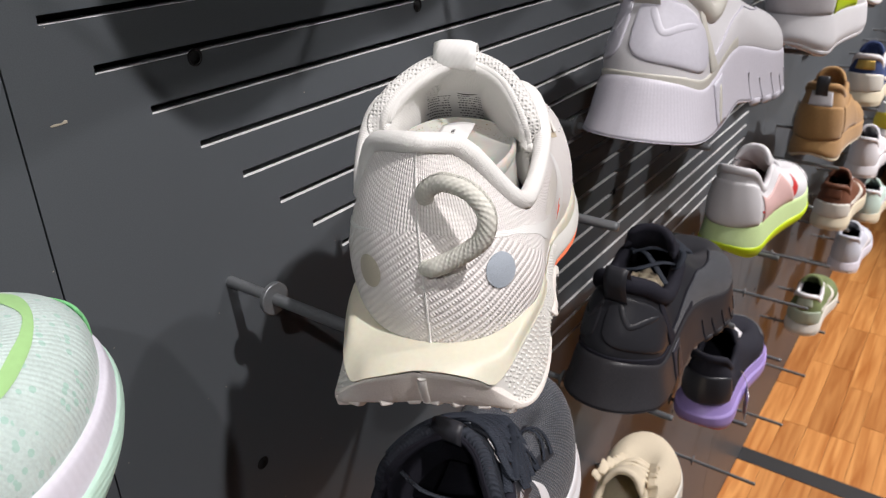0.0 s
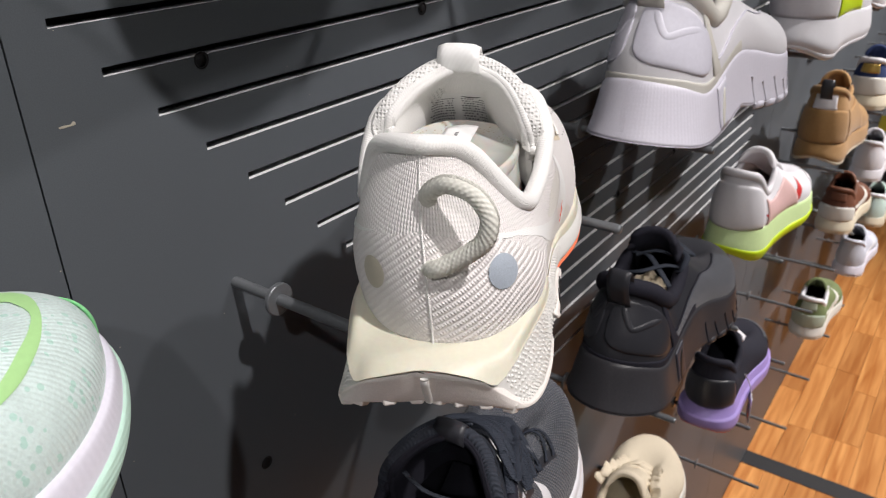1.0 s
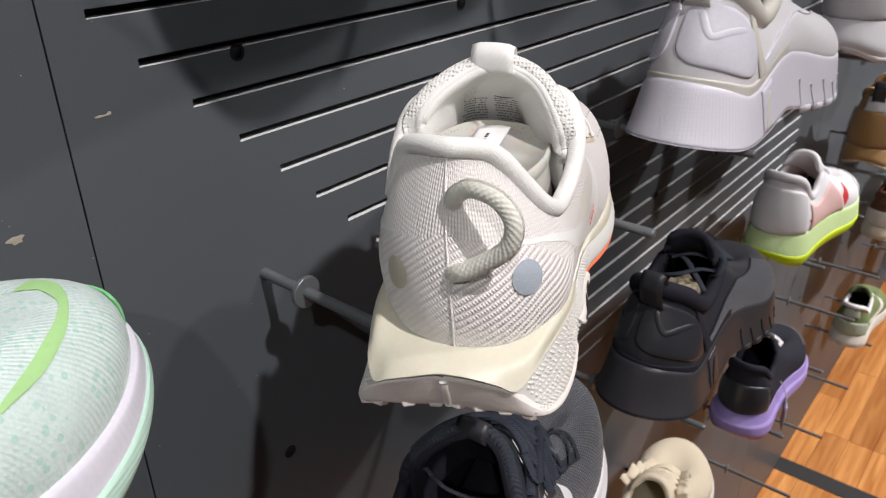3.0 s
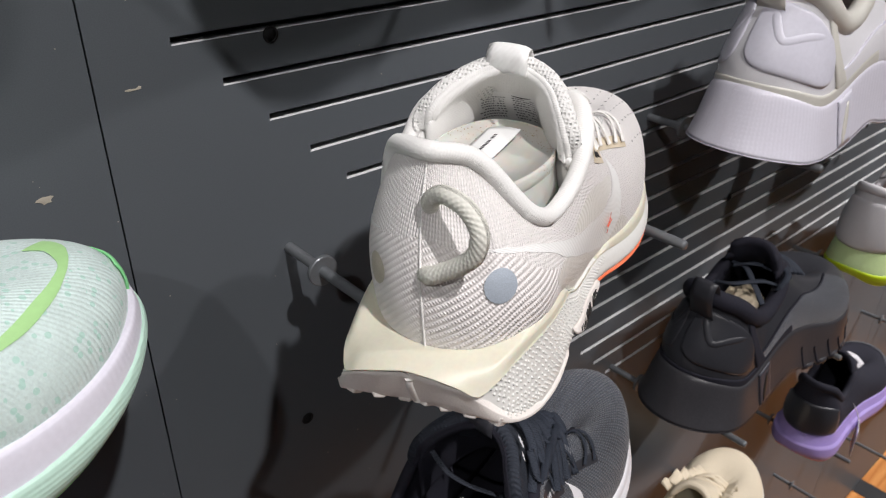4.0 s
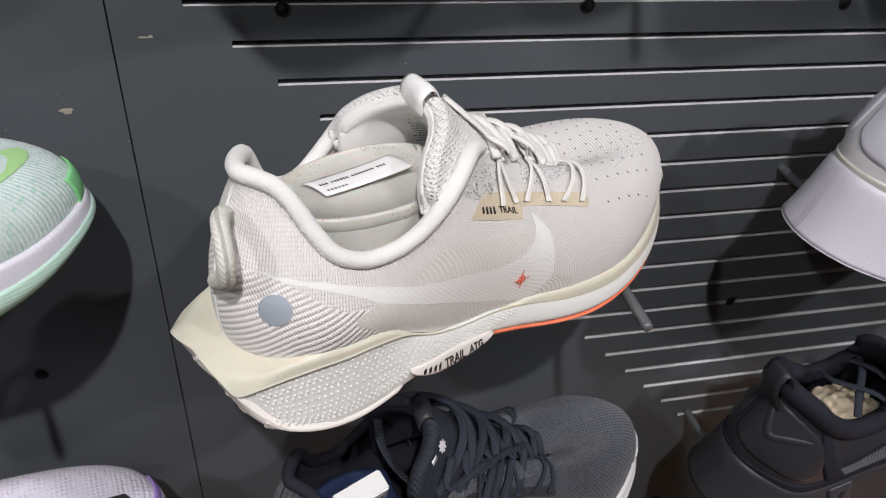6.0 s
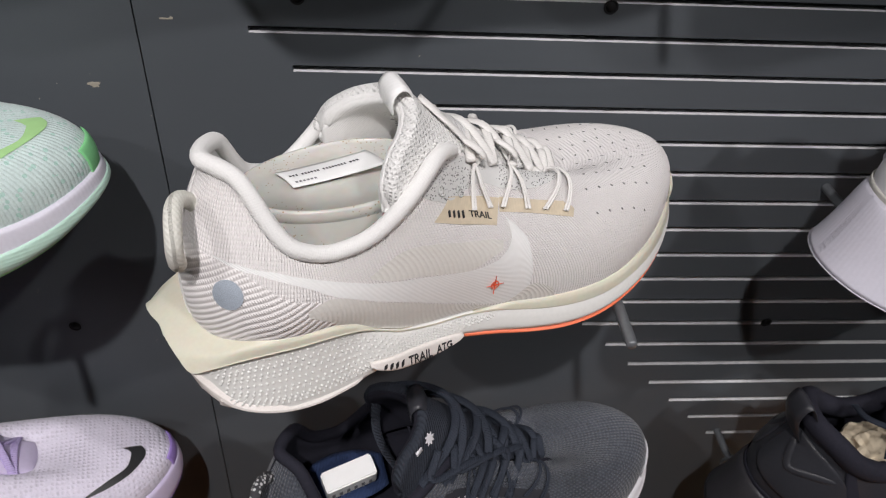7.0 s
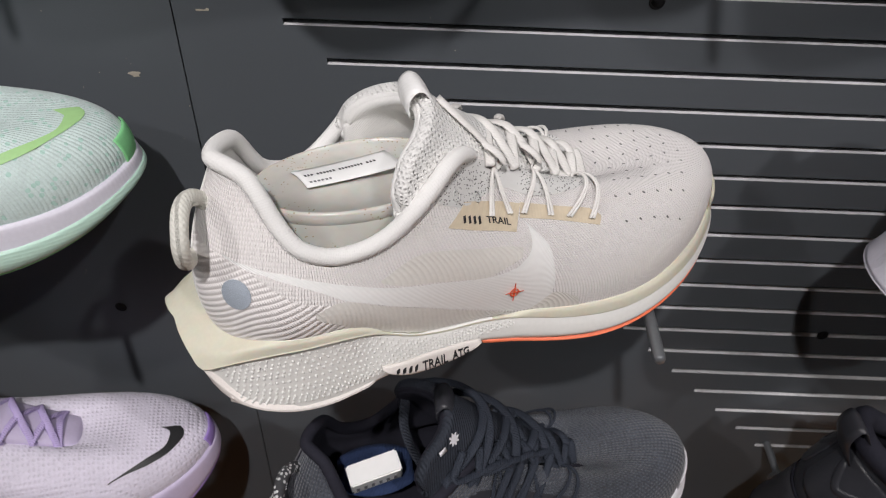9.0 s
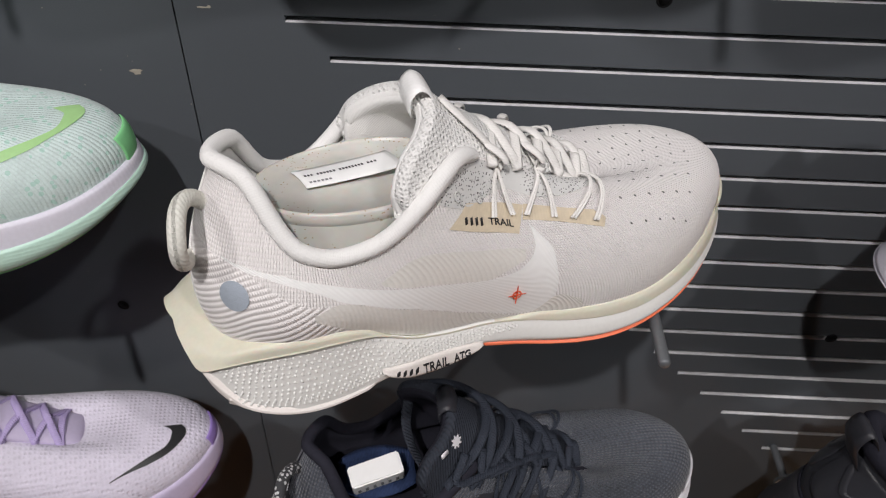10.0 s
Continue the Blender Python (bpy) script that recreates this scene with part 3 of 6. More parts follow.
def plain_shoe(m, name, label, group="shoes on the display wall", **o):
    """A shoe on the wall: form tables, colours and the extras that it has."""
    form = Form(**o.get("form", {}))
    hi = o.get("fine", False)
    nt, nk = (120, 24) if hi else (72, 14)
    root = thing(name, m, label, "shoe", group)
    fz = form.d["feather"]
    zb = form.d["bottom"]
    flare, back = o.get("flare", 0.006), o.get("back", 0.008)
    part("upper", upper_mesh(form, nt, nk), o["upper"], root)
    part("lining", lining_mesh(form), o.get("lining", o["upper"]), root)
    # collar roll
    ge, n = form.d["collar_end"], 60
    te = math.acos(1 - 2 * ge)
    path = []
    for i in range(n):
        th = (-te + 2 * te * i / (n - 1)) % (2 * math.pi)
        path.append(form.top(th) - form.out(th) * 0.001)
    part("collar", sweep("collar", path, form.d["collar_r"], form.d["collar_r"] * 1.15, 12, taper=0.06), o.get("collar", o["upper"]), root)
    # sole
    heelw = [(0, back), (0.06, back * 0.75), (0.16, flare), (0.6, flare * 0.8), (0.85, flare * 0.7), (1, flare * 0.6)]
    split = o.get("split", 0.35)

    def lerp_z(f, q):
        return hermite(zb, f) * q + (hermite(fz, f) + 0.003) * (1 - q)

    mid_levels = [
        (const(0.0012), lambda f: lerp_z(f, 0.0)), (lambda f: 0.0022 + 0.10 * hermite(heelw, f), lambda f: lerp_z(f, 0.08)), (lambda f: 0.002 + 0.36 * hermite(heelw, f), lambda f: lerp_z(f, 0.38)),
        (lambda f: 0.001 + 0.68 * hermite(heelw, f), lambda f: lerp_z(f, 0.68)), (lambda f: hermite(heelw, f), lambda f: lerp_z(f, 0.93))] if o.get("concave") else [
        (const(0.0012), lambda f: lerp_z(f, 0.0)), (table([(0, 0.003), (0.2, 0.003), (1, 0.003)]), lambda f: lerp_z(f, 0.12)),
        (table(heelw), lambda f: lerp_z(f, 0.62)), (lambda f: hermite(heelw, f) * 0.75, lambda f: lerp_z(f, 0.86))]
    part("midsole", band_mesh("midsole", form, mid_levels, nt, 5), o["midsole"], root)
    part("outsole", band_mesh("outsole", form, [
        (lambda f: hermite(heelw, f) * (0.97 if o.get("concave") else 0.78), lambda f: lerp_z(f, 0.92 if o.get("concave") else 0.85)), (lambda f: hermite(heelw, f) * (0.98 if o.get("concave") else 0.7), lambda f: lerp_z(f, 0.95)),
        (lambda f: hermite(heelw, f) * 0.4 - 0.002, lambda f: hermite(zb, f))], nt, 3), o["outsole"], root)
    if "lower" in o:
        part("sole_layer", band_mesh("sole_layer", form, [
            (lambda f: hermite(heelw, f) + 0.0006, lambda f: lerp_z(f, split)), (lambda f: hermite(heelw, f) + 0.0014, lambda f: lerp_z(f, 0.7)),
            (lambda f: hermite(heelw, f) * 0.8 + 0.0008, lambda f: lerp_z(f, 0.88))], nt, 4), o["lower"], root)
    # tongue and laces
    tz = form.d["throat_z"]
    zt = lambda g: hermite(tz, g)
    u0, u1 = form.d["throat"]
    lift = o.get("tongue_lift", 0.028)
    tp = [(u1 + 0.006, zt(1.0) - 0.002), (u0 + (u1 - u0) * 0.8, zt(0.8) + 0.004), (u0 + (u1 - u0) * 0.62, zt(0.62) + 0.007), (u0 + (u1 - u0) * 0.5, zt(0.52) + lift)]
    part("tongue", tongue_mesh(tp, [(0, 0.013), (0.5, 0.020), (1, 0.027)], [(0, 0.003), (0.5, 0.008), (1, 0.022)], [(0, 0), (0.6, 0.002), (1, 0.012)], y0=form.d["throat_shift"]), o.get("tongue", o["upper"]), root)
    lacing(form, root, o.get("lace", o["upper"]), o.get("gs", (0.60, 0.69, 0.78, 0.87, 0.95)))
    # extras
    if "heel_panel" in o:
        part("heel_panel", param_patch("heel_panel", form, -0.72, 0.72, 0.04, o.get("heel_panel_top", 0.62), 0.0012, 36, 16, 0.0012), o["heel_panel"], root)
    if "heel_patch" in o:
        part("heel_patch", param_patch("heel_patch", form, -0.34, 0.34, 0.62, 0.9, 0.0016, 16, 8, 0.001), o["heel_patch"], root)
    if "toe_cap" in o:
        part("toe_cap", param_patch("toe_cap", form, math.pi - o.get("toe_span", 0.8), math.pi + o.get("toe_span", 0.8), 0.0, o.get("toe_top", 0.42), 0.0008, 36, 12, 0.0007), o["toe_cap"], root)
    if "stripe" in o:
        su = o.get("stripe_u", [(0.040, 0.066), (0.075, 0.057), (0.115, 0.052), (0.150, 0.058), (0.165, 0.071), (0.168, 0.080)])
        sl = o.get("stripe_l", [(0.040, 0.064), (0.080, 0.048), (0.120, 0.038), (0.160, 0.042), (0.176, 0.060), (0.169, 0.079)])
        for sd in o.get("stripe_sides", (-1, 1)):
            part("side_stripe", edge_patch("side_stripe", form, su, sl, sd), o["stripe"], root)
    if "deck" in o:
        part("side_stripe", deck_patch("side_stripe", form, *o["deck"][1:]), o["deck"][0], root)
    if "quarter" in o:
        part("quarter_panel", param_patch("quarter_panel", form, 0.85, 1.75, 0.03, 0.7, 0.0009, 30, 12, 0.0008), o["quarter"], root)
        part("quarter_panel", param_patch("quarter_panel", form, 2 * math.pi - 1.75, 2 * math.pi - 0.85, 0.03, 0.7, 0.0009, 30, 12, 0.0008), o["quarter"], root)
    if "heel_tab" in o:
        t = form.top(0.0)
        c = [t + Vector((0.004, 0, -0.006)), t + Vector((-0.004, 0, 0.012)), t + Vector((-0.010, 0, 0.018)), t + Vector((-0.014, 0, 0.006)), t + Vector((-0.006, 0, -0.016))]
        sp = spline(c, 24)
        part("heel_tab", slab("heel_tab", lambda a, b: sp[round(a * 23)] + Vector((0, (b - 0.5) * 0.020, 0)), 24, 5, 0.0012), o["heel_tab"], root)
    form.sole_levels = mid_levels
    return root, form


# ---- the white trail shoe and its black twin ----
TRAIL_FORM = dict(
    half=[(0, 0.036), (0.12, 0.039), (0.32, 0.0365), (0.5, 0.0375), (0.70, 0.0455), (0.85, 0.0455), (1, 0.042)],
    half_med=[(0, 0.036), (0.12, 0.040), (0.32, 0.040), (0.5, 0.043), (0.70, 0.050), (0.85, 0.050), (1, 0.044)],
    throat=(0.0165, 0.192), throat_mid=[(0, 0.0065), (0.08, 0.0055), (0.16, 0.003), (1, 0.003)], heel_push=(0.002, 0.0085),
    throat_half=[(0, 0.010), (0.02, 0.0115), (0.043, 0.0145), (0.06, 0.0168), (0.077, 0.0213), (0.105, 0.0275), (0.134, 0.0309), (0.18, 0.0330), (0.225, 0.0342), (0.27, 0.0350), (0.316, 0.0362), (0.362, 0.0371), (0.407, 0.0376), (0.453, 0.0364), (0.4985, 0.033), (0.527, 0.030), (0.578, 0.0235), (0.647, 0.0190), (0.795, 0.0165), (1, 0.012)],
    throat_half_med=[(0, 0.019), (0.02, 0.0215), (0.043, 0.0240), (0.077, 0.0275), (0.105, 0.0305), (0.134, 0.0335), (0.18, 0.0365), (0.225, 0.0390), (0.27, 0.0415), (0.316, 0.0435), (0.362, 0.0440), (0.407, 0.0425), (0.453, 0.0390), (0.4985, 0.035), (0.527, 0.032), (0.578, 0.025), (0.647, 0.020), (0.795, 0.0175), (1, 0.013)],
    med_rise=[(0, 0.0), (0.18, 0.0), (0.27, 0.0010), (0.316, 0.0030), (0.362, 0.0060), (0.407, 0.0085), (0.453, 0.0070), (0.527, 0.0), (1, 0.0)],
    throat_z=[(0, 0.1145), (0.03, 0.1130), (0.06, 0.1103), (0.077, 0.1055), (0.105, 0.0940), (0.134, 0.0855), (0.18, 0.0803), (0.225, 0.0780), (0.27, 0.0783), (0.316, 0.0808), (0.362, 0.0853), (0.407, 0.0924), (0.453, 0.0998), (0.4985, 0.1058), (0.527, 0.1090), (0.578, 0.1095), (0.647, 0.1035), (0.72, 0.097), (0.826, 0.086), (1, 0.068)],
    toe_h=0.042, vamp=0.58,
    feather=[(0, 0.0362), (0.03, 0.0362), (0.08, 0.0397), (0.15, 0.0403), (0.2, 0.0392), (0.24, 0.0352), (0.28, 0.0290), (0.32, 0.0240), (0.38, 0.0210), (0.45, 0.0205), (0.52, 0.019), (0.61, 0.0165), (0.70, 0.0170), (0.78, 0.0200), (0.88, 0.029), (1, 0.041)],
    bottom=[(0, 0.014), (0.04, 0.009), (0.08, 0.0035), (0.15, -0.0025), (0.21, 0.0005), (0.27, 0.0025), (0.34, 0.0055), (0.42, 0.0050), (0.5, 0.001), (0.58, -0.003), (0.67, -0.004), (0.76, 0.0), (0.9, 0.013), (1, 0.030)])
MID_Z = [(0, 0.0320), (0.05, 0.0312), (0.10, 0.0320), (0.15, 0.0340), (0.2, 0.0345), (0.24, 0.0325), (0.28, 0.0280), (0.32, 0.0232), (0.38, 0.0200), (0.45, 0.0195), (0.52, 0.0170), (0.61, 0.0125), (0.72, 0.0120), (0.82, 0.0175), (0.9, 0.0235), (1, 0.035)]
EDGE = [(0, 0.0145), (0.02, 0.0090), (0.06, 0.0042), (0.14, 0.0030), (0.3, 0.0025), (0.5, 0.002), (0.7, 0.003), (1, 0.004)]
WAIST = [(0, 0.0085), (0.03, 0.0105), (0.05, 0.0128), (0.09, 0.0132), (0.14, 0.0122), (0.22, 0.0100), (0.36, 0.005), (0.5, 0.0045), (0.7, 0.006), (1, 0.005)]


# lower edge of the heel clip and rim of the sole round the heel: (angle, place), at the middle of the heel first
CLIP_X = [(0, -0.0147), (0.15, -0.0140), (0.30, -0.0112), (0.42, -0.0075), (0.5, 0.0005), (0.6, 0.0115), (0.7, 0.0235), (0.8, 0.0375), (0.9, 0.0525), (1.05, 0.071), (1.2, 0.090)]
CLIP_Y = [(0, 0.0), (0.15, 0.0085), (0.30, 0.0200), (0.42, 0.0270), (0.5, 0.0318), (0.6, 0.0350), (0.7, 0.0383), (0.8, 0.0412), (0.9, 0.0418), (1.05, 0.0400), (1.2, 0.039)]
CLIP_Z = [(0, 0.0343), (0.15, 0.0337), (0.30, 0.0302), (0.42, 0.0262), (0.5, 0.0300), (0.6, 0.0327), (0.7, 0.0350), (0.8, 0.0365), (0.9, 0.0367), (1.05, 0.0330), (1.2, 0.027)]
RIM_X = [(0, -0.0072), (0.15, -0.0066), (0.30, -0.0042), (0.42, 0.0030), (0.5, 0.0125), (0.6, 0.0245), (0.7, 0.0355), (0.8, 0.0460), (0.9, 0.0570), (1.05, 0.072), (1.2, 0.089)]
RIM_Y = [(0, 0.0), (0.15, 0.0115), (0.30, 0.0250), (0.42, 0.0335), (0.5, 0.0383), (0.6, 0.0415), (0.7, 0.0432), (0.8, 0.0442), (0.9, 0.0442), (1.05, 0.0430), (1.2, 0.041)]
RIM_Z = [(0, 0.0150), (0.15, 0.0145), (0.30, 0.0130), (0.42, 0.0068), (0.5, 0.0018), (0.6, -0.0018), (0.7, -0.0030), (0.8, -0.0022), (0.9, 0.0), (1.05, 0.0030), (1.2, 0.0055)]


def folded(th):
    return th if th < math.pi else 2 * math.pi - th


def heel_line(mix, out_by, inset=0.0):
    """Plan of a sole level: round the heel mix of the way from the clip's edge down to the rim, farther on out_by outside the upper."""
    def plan(th, B, n):
        a, f = folded(th), (1 - math.cos(th)) / 2
        s = 1 if math.sin(th) >= 0 else -1
        x = hermite(CLIP_X, a) * (1 - mix) + hermite(RIM_X, a) * mix
        y = hermite(CLIP_Y, a) * (1 - mix) + hermite(RIM_Y, a) * mix
        if s < 0:
            x -= 0.0065 * ease(0.0, 0.36, a) * (1 - ease(0.55, 1.0, a))
            y += (0.0030 + 0.0030 * mix) * ease(0.1, 0.4, a) * (1 - ease(0.95, 1.2, a))
        return (Vector((x, -s * y, 0)) - n * inset).lerp(B + n * out_by(f), ease(0.98, 1.18, a))
    return (plan,)


def heel_z(mix, past, up=0.0):
    """Height of a sole level, as heel_line; past: its height farther on."""
    def z(f):
        a = math.acos(max(-1.0, min(1.0, 1 - 2 * f)))
        e = ease(0.98, 1.18, a)
        return (hermite(CLIP_Z, a) * (1 - mix) + hermite(RIM_Z, a) * mix + up) * (1 - e) + past(f) * e
    return z


def layer_point(form, levels, th, q):
    f = (1 - math.cos(th)) / 2
    B, n = form.base(th), form.out(th)
    pts = []
    for off, zz in levels:
        p = off[0](th, B, n) if isinstance(off, tuple) else B + n * off(f)
        p.z = zz(f)
        pts.append(p)
    return spline(pts, 41)[round(q * 40)]


def bar(parent, name, fn, u0, u1, z0, z1, mat, na=3):
    """A thin printed bar laid over fn(u, z)."""
    part(name, slab(name, lambda a, b: fn(u0 + (u1 - u0) * a, z0 + (z1 - z0) * b), na, 2, 0.00012, False), mat, parent)


def word_mesh(body, size, place):
    """Letters laid over place(a, y): a from 0 to 1 along the word, y up in metres, with the lift off the surface as third."""
    txt = bpy.data.curves.new("word", "FONT")
    txt.body, txt.size, txt.align_x, txt.extrude, txt.offset = body, size, "LEFT", 0.0001, 0.00004
    tmp = new("word_tmp", txt)
    me = bpy.data.meshes.new_from_object(tmp.evaluated_get(bpy.context.evaluated_depsgraph_get()))
    bpy.data.objects.remove(tmp)
    wide = max(v.co.x for v in me.vertices)
    for v in me.vertices:
        v.co = place(v.co.x / wide, v.co.y, v.co.z)
    return me


def trail_shoe(m, label, c, hero):
    form = Form(**TRAIL_FORM)
    root = thing("trail_running_shoe", m, label, "shoe", "shoes on the display wall")
    nt = 180 if hero else 110
    part("upper", upper_mesh(form, nt, 40 if hero else 24), c["knit"], root)
    part("lining", lining_mesh(form), c["lining"], root)
    te = math.acos(1 - 2 * 0.635)
    path = []
    for i in range(90):
        th = (-te + 2 * te * i / 89) % (2 * math.pi)
        path.append(form.top(th) + Vector((0, 0, 0.0004)))
    part("collar", sweep("collar", path, 0.0040, 0.0040, 16, taper=0.03), c["pad"], root, "padded collar roll")
    part("heel_rib_panel", param_patch("heel_rib_panel", form, 0.015, 1.0, 0.03, lambda a: 0.58 - 0.18 * a, 0.0001, 60, 20, 0.00008), c["rib"], root)
    part("heel_rib_panel", param_patch("heel_rib_panel", form, -1.0, -0.015, 0.03, lambda a: 0.40 + 0.18 * a, 0.0001, 60, 20, 0.00008), c["rib"], root)
    seam = [form.at(0.0, k, 0.0003) for k in np.linspace(0.02, 0.96, 20)]
    part("heel_seam", sweep("heel_seam", seam, 0.0005, 0.0004, 6, up=Vector((0, 1, 0))), c["pad"], root)

    # sole: cream clip and strip, white foam, rubber
    feather_z, mid_z = table(form.d["feather"]), table(MID_Z)
    rise = lambda f: feather_z(f) + 0.0022 - 0.0034 * ease(0.22, 0.30, f) * (1 - ease(0.46, 0.56, f))
    edge = table(EDGE)

    def shoulder(th, B, n):
        low = heel_line(0.0, edge)[0](th, B, n)
        return (B + n * 0.001).lerp(low, 0.60)
    clip = [(const(0.0008), rise), ((shoulder,), lambda f: 0.66 * rise(f) + 0.34 * heel_z(0.0, mid_z)(f) + 0.0002), (heel_line(0.0, edge, 0.0004), heel_z(0.0, lambda f: mid_z(f) + 0.0012, 0.0012)),
            (heel_line(0.0, edge), heel_z(0.0, mid_z, 0.0002)), (heel_line(0.0, lambda f: edge(f) - 0.001, 0.0014), heel_z(0.0, lambda f: mid_z(f) - 0.001, -0.0006))]
    part("heel_clip", band_mesh("heel_clip", form, clip, nt, 5), c["clip"], root, c["clip_label"])
    zb = form.d["bottom"]
    low_z = lambda f: hermite(zb, f) + 0.0035
    waist = table(WAIST)
    foam = [(heel_line(0.0, lambda f: edge(f) - 0.0006, 0.0032), heel_z(0.0, mid_z)), (heel_line(0.34, lambda f: 0.25 * edge(f) + 0.75 * waist(f) - 0.0005, 0.0022), heel_z(0.34, lambda f: 0.72 * mid_z(f) + 0.28 * hermite(zb, f))),
            (heel_line(0.74, waist, 0.0006), heel_z(0.74, lambda f: 0.35 * mid_z(f) + 0.65 * hermite(zb, f) + 0.001)), (heel_line(1.0, lambda f: waist(f) * 0.72, 0.0004), heel_z(1.0, low_z, 0.0016))]
    part("midsole", band_mesh("midsole", form, foam, nt, 7), c["foam"], root)

    def rubber(mask, rim):
        def off(s, d):
            return lambda f: (hermite(WAIST, f) * s + d) * mask(f) - 0.010 * (1 - mask(f))
        return [(off(0.80, rim), lambda f: hermite(zb, f) + 0.0042 - 0.0022 * ease(0.4, 0.7, f)), (off(0.78, rim), lambda f: hermite(zb, f) + 0.0022 - 0.0008 * ease(0.4, 0.7, f)), (off(0.5, -0.002), lambda f: hermite(zb, f))]

    # heel rubber: it covers the back below the clip and runs on as a thin rim
    cover = lambda th: 1 - ease(0.36, 0.47, folded(th))

    def rubber_top(th, B, n):
        k = cover(th)
        return heel_line(0.05, const(-0.006), 0.0006)[0](th, B, n).lerp(heel_line(1.0, const(-0.006), -0.0004)[0](th, B, n), 1 - k)

    def rubber_top_z(f):
        k = cover(math.acos(max(-1.0, min(1.0, 1 - 2 * f))))
        return heel_z(0.05, low_z)(f) * k + heel_z(1.0, low_z, 0.0026)(f) * (1 - k)
    heel_rubber = [((rubber_top,), rubber_top_z), (heel_line(1.0, const(-0.007), -0.0006), heel_z(1.0, low_z, 0.0010)),
                   (heel_line(1.0, const(-0.008), 0.0022), heel_z(1.0, low_z, -0.0008)), (heel_line(1.0, const(-0.012), 0.0070), heel_z(1.0, low_z, -0.0016))]
    part("heel_outsole", band_mesh("heel_outsole", form, heel_rubber, nt, 5), c["rubber"], root, c["rubber_label"])
    groove = [(-0.0136, 0.0010, 0.0300), (-0.0130, 0.0010, 0.0270), (-0.0098, 0.0010, 0.0200), (-0.0066, 0.0010, 0.0140)]
    part("heel_groove", sweep("heel_groove", spline(groove, 14), 0.0018, 0.0010, 8, up=Vector((1, 0, 0))), c["foam"], root)
    part("front_outsole", band_mesh("front_outsole", form, rubber(lambda f: ease(0.42, 0.45, f), 0.0006), nt, 4), c["front"], root, c["front_label"])
    # lugs round the heel and along the sole
    lug_bm = bmesh.new()
    bmesh.ops.create_cube(lug_bm, size=1)
    for v in lug_bm.verts:
        s = 1.0 if v.co.z > 0 else 0.62
        v.co = Vector((v.co.x * 0.0086 * s, v.co.y * 0.0078 * s, v.co.z * 0.0046))
    bmesh.ops.bevel(lug_bm, geom=lug_bm.edges[:], offset=0.0005, segments=1, affect="EDGES")
    lug_me = bpy.data.meshes.new("lug")
    lug_bm.to_mesh(lug_me)
    lug_bm.free()
    lug_me.materials.append(c["rubber"])
    for i, a in enumerate((-0.40, -0.27, -0.15, -0.03, 0.09, 0.21, 0.32, 0.43)):
        o = part("lug", lug_me, None, root)
        e, sd = abs(a), 1 if a > 0 else -1
        back = 0.0065 * ease(0.0, 0.36, e) if sd > 0 else 0.0
        o.matrix_basis = pose(hermite(RIM_X, e) - back + 0.0032, sd * (hermite(RIM_Y, e) + (0.006 * ease(0.1, 0.4, e) if sd > 0 else 0)) * 0.96, hermite(RIM_Z, e) - 0.0010, 0, 30, (-16, 10, 24)[i % 3])
    if hero:
        for sd in (-1, 1):
            verts, faces = [], []
            for r in range(11):
                for s in range(44):
                    th = 0.47 + 1.10 * (s + 0.5 * (r % 2)) / 43
                    f = (1 - math.cos(th)) / 2
                    q = 0.10 + 0.70 * (r + 0.5) / 11
                    if f > 0.36 and r > 11 - (f - 0.36) * 60:
                        continue
                    t2 = th if sd < 0 else 2 * math.pi - th
                    p = layer_point(form, foam, t2, q)
                    n = (form.out(t2) + Vector((0, 0, 0.15))).normalized()
                    x = n.cross(Vector((0, 0, 1))).normalized() * 0.0009
                    y = x.cross(n).normalized() * 0.0009
                    k = len(verts)
                    verts += [p + x, p + y, p - x, p - y, p + n * 0.0010 + (x + y) * 0.3, p + n * 0.0010 - (x + y) * 0.3]
                    faces += [(k, k + 1, k + 4), (k + 1, k + 2, k + 5), (k + 1, k + 5, k + 4), (k + 2, k + 3, k + 5), (k + 3, k, k + 4), (k + 3, k + 4, k + 5)]
            o = part("grip_dots", mesh_of("grip_dots", verts, faces, None), c["foam"], root)
            o["kind"] = "stuff"
        # rubber flange at the waist with dark raised letters: bars for the brand, a readable word
        fl = lambda a, b: layer_point(form, foam, 1.05 + 0.40 * a, 0.60) + form.out(1.05 + 0.40 * a) * (0.0006 + 0.0020 * b) - Vector((0, 0, 0.0100 * b * (0.12 + 0.88 * math.sin(math.pi * a) ** 0.6)))
        flange = part("sole_flange", slab("sole_flange", fl, 24, 8, 0.0010), c["rubber"], root)
        for i in range(4):
            a0 = 0.12 + 0.062 * i
            fm = lambda a, b, a0=a0: fl(a0 + 0.044 * a + 0.012 * b, 0.85 - 0.52 * b) + form.out(1.2) * 0.0008
            part("brand_bar", slab("brand_bar", fm, 3, 4, 0.0006), INK, flange)
        for body, a0, a1 in (("TRAIL", 0.40, 0.66), ("ATG", 0.71, 0.87)):
            def on_flange(a, y, lift, a0=a0, a1=a1):
                e = a0 + (a1 - a0) * a
                return fl(e, 0.84 - 0.56 * y / 0.0050) + form.out(1.05 + 0.40 * e) * (0.0011 + 4 * lift)
            part("raised_word", word_mesh(body, 0.0070, on_flange), INK, flange, "dark raised letters on the sole flange")

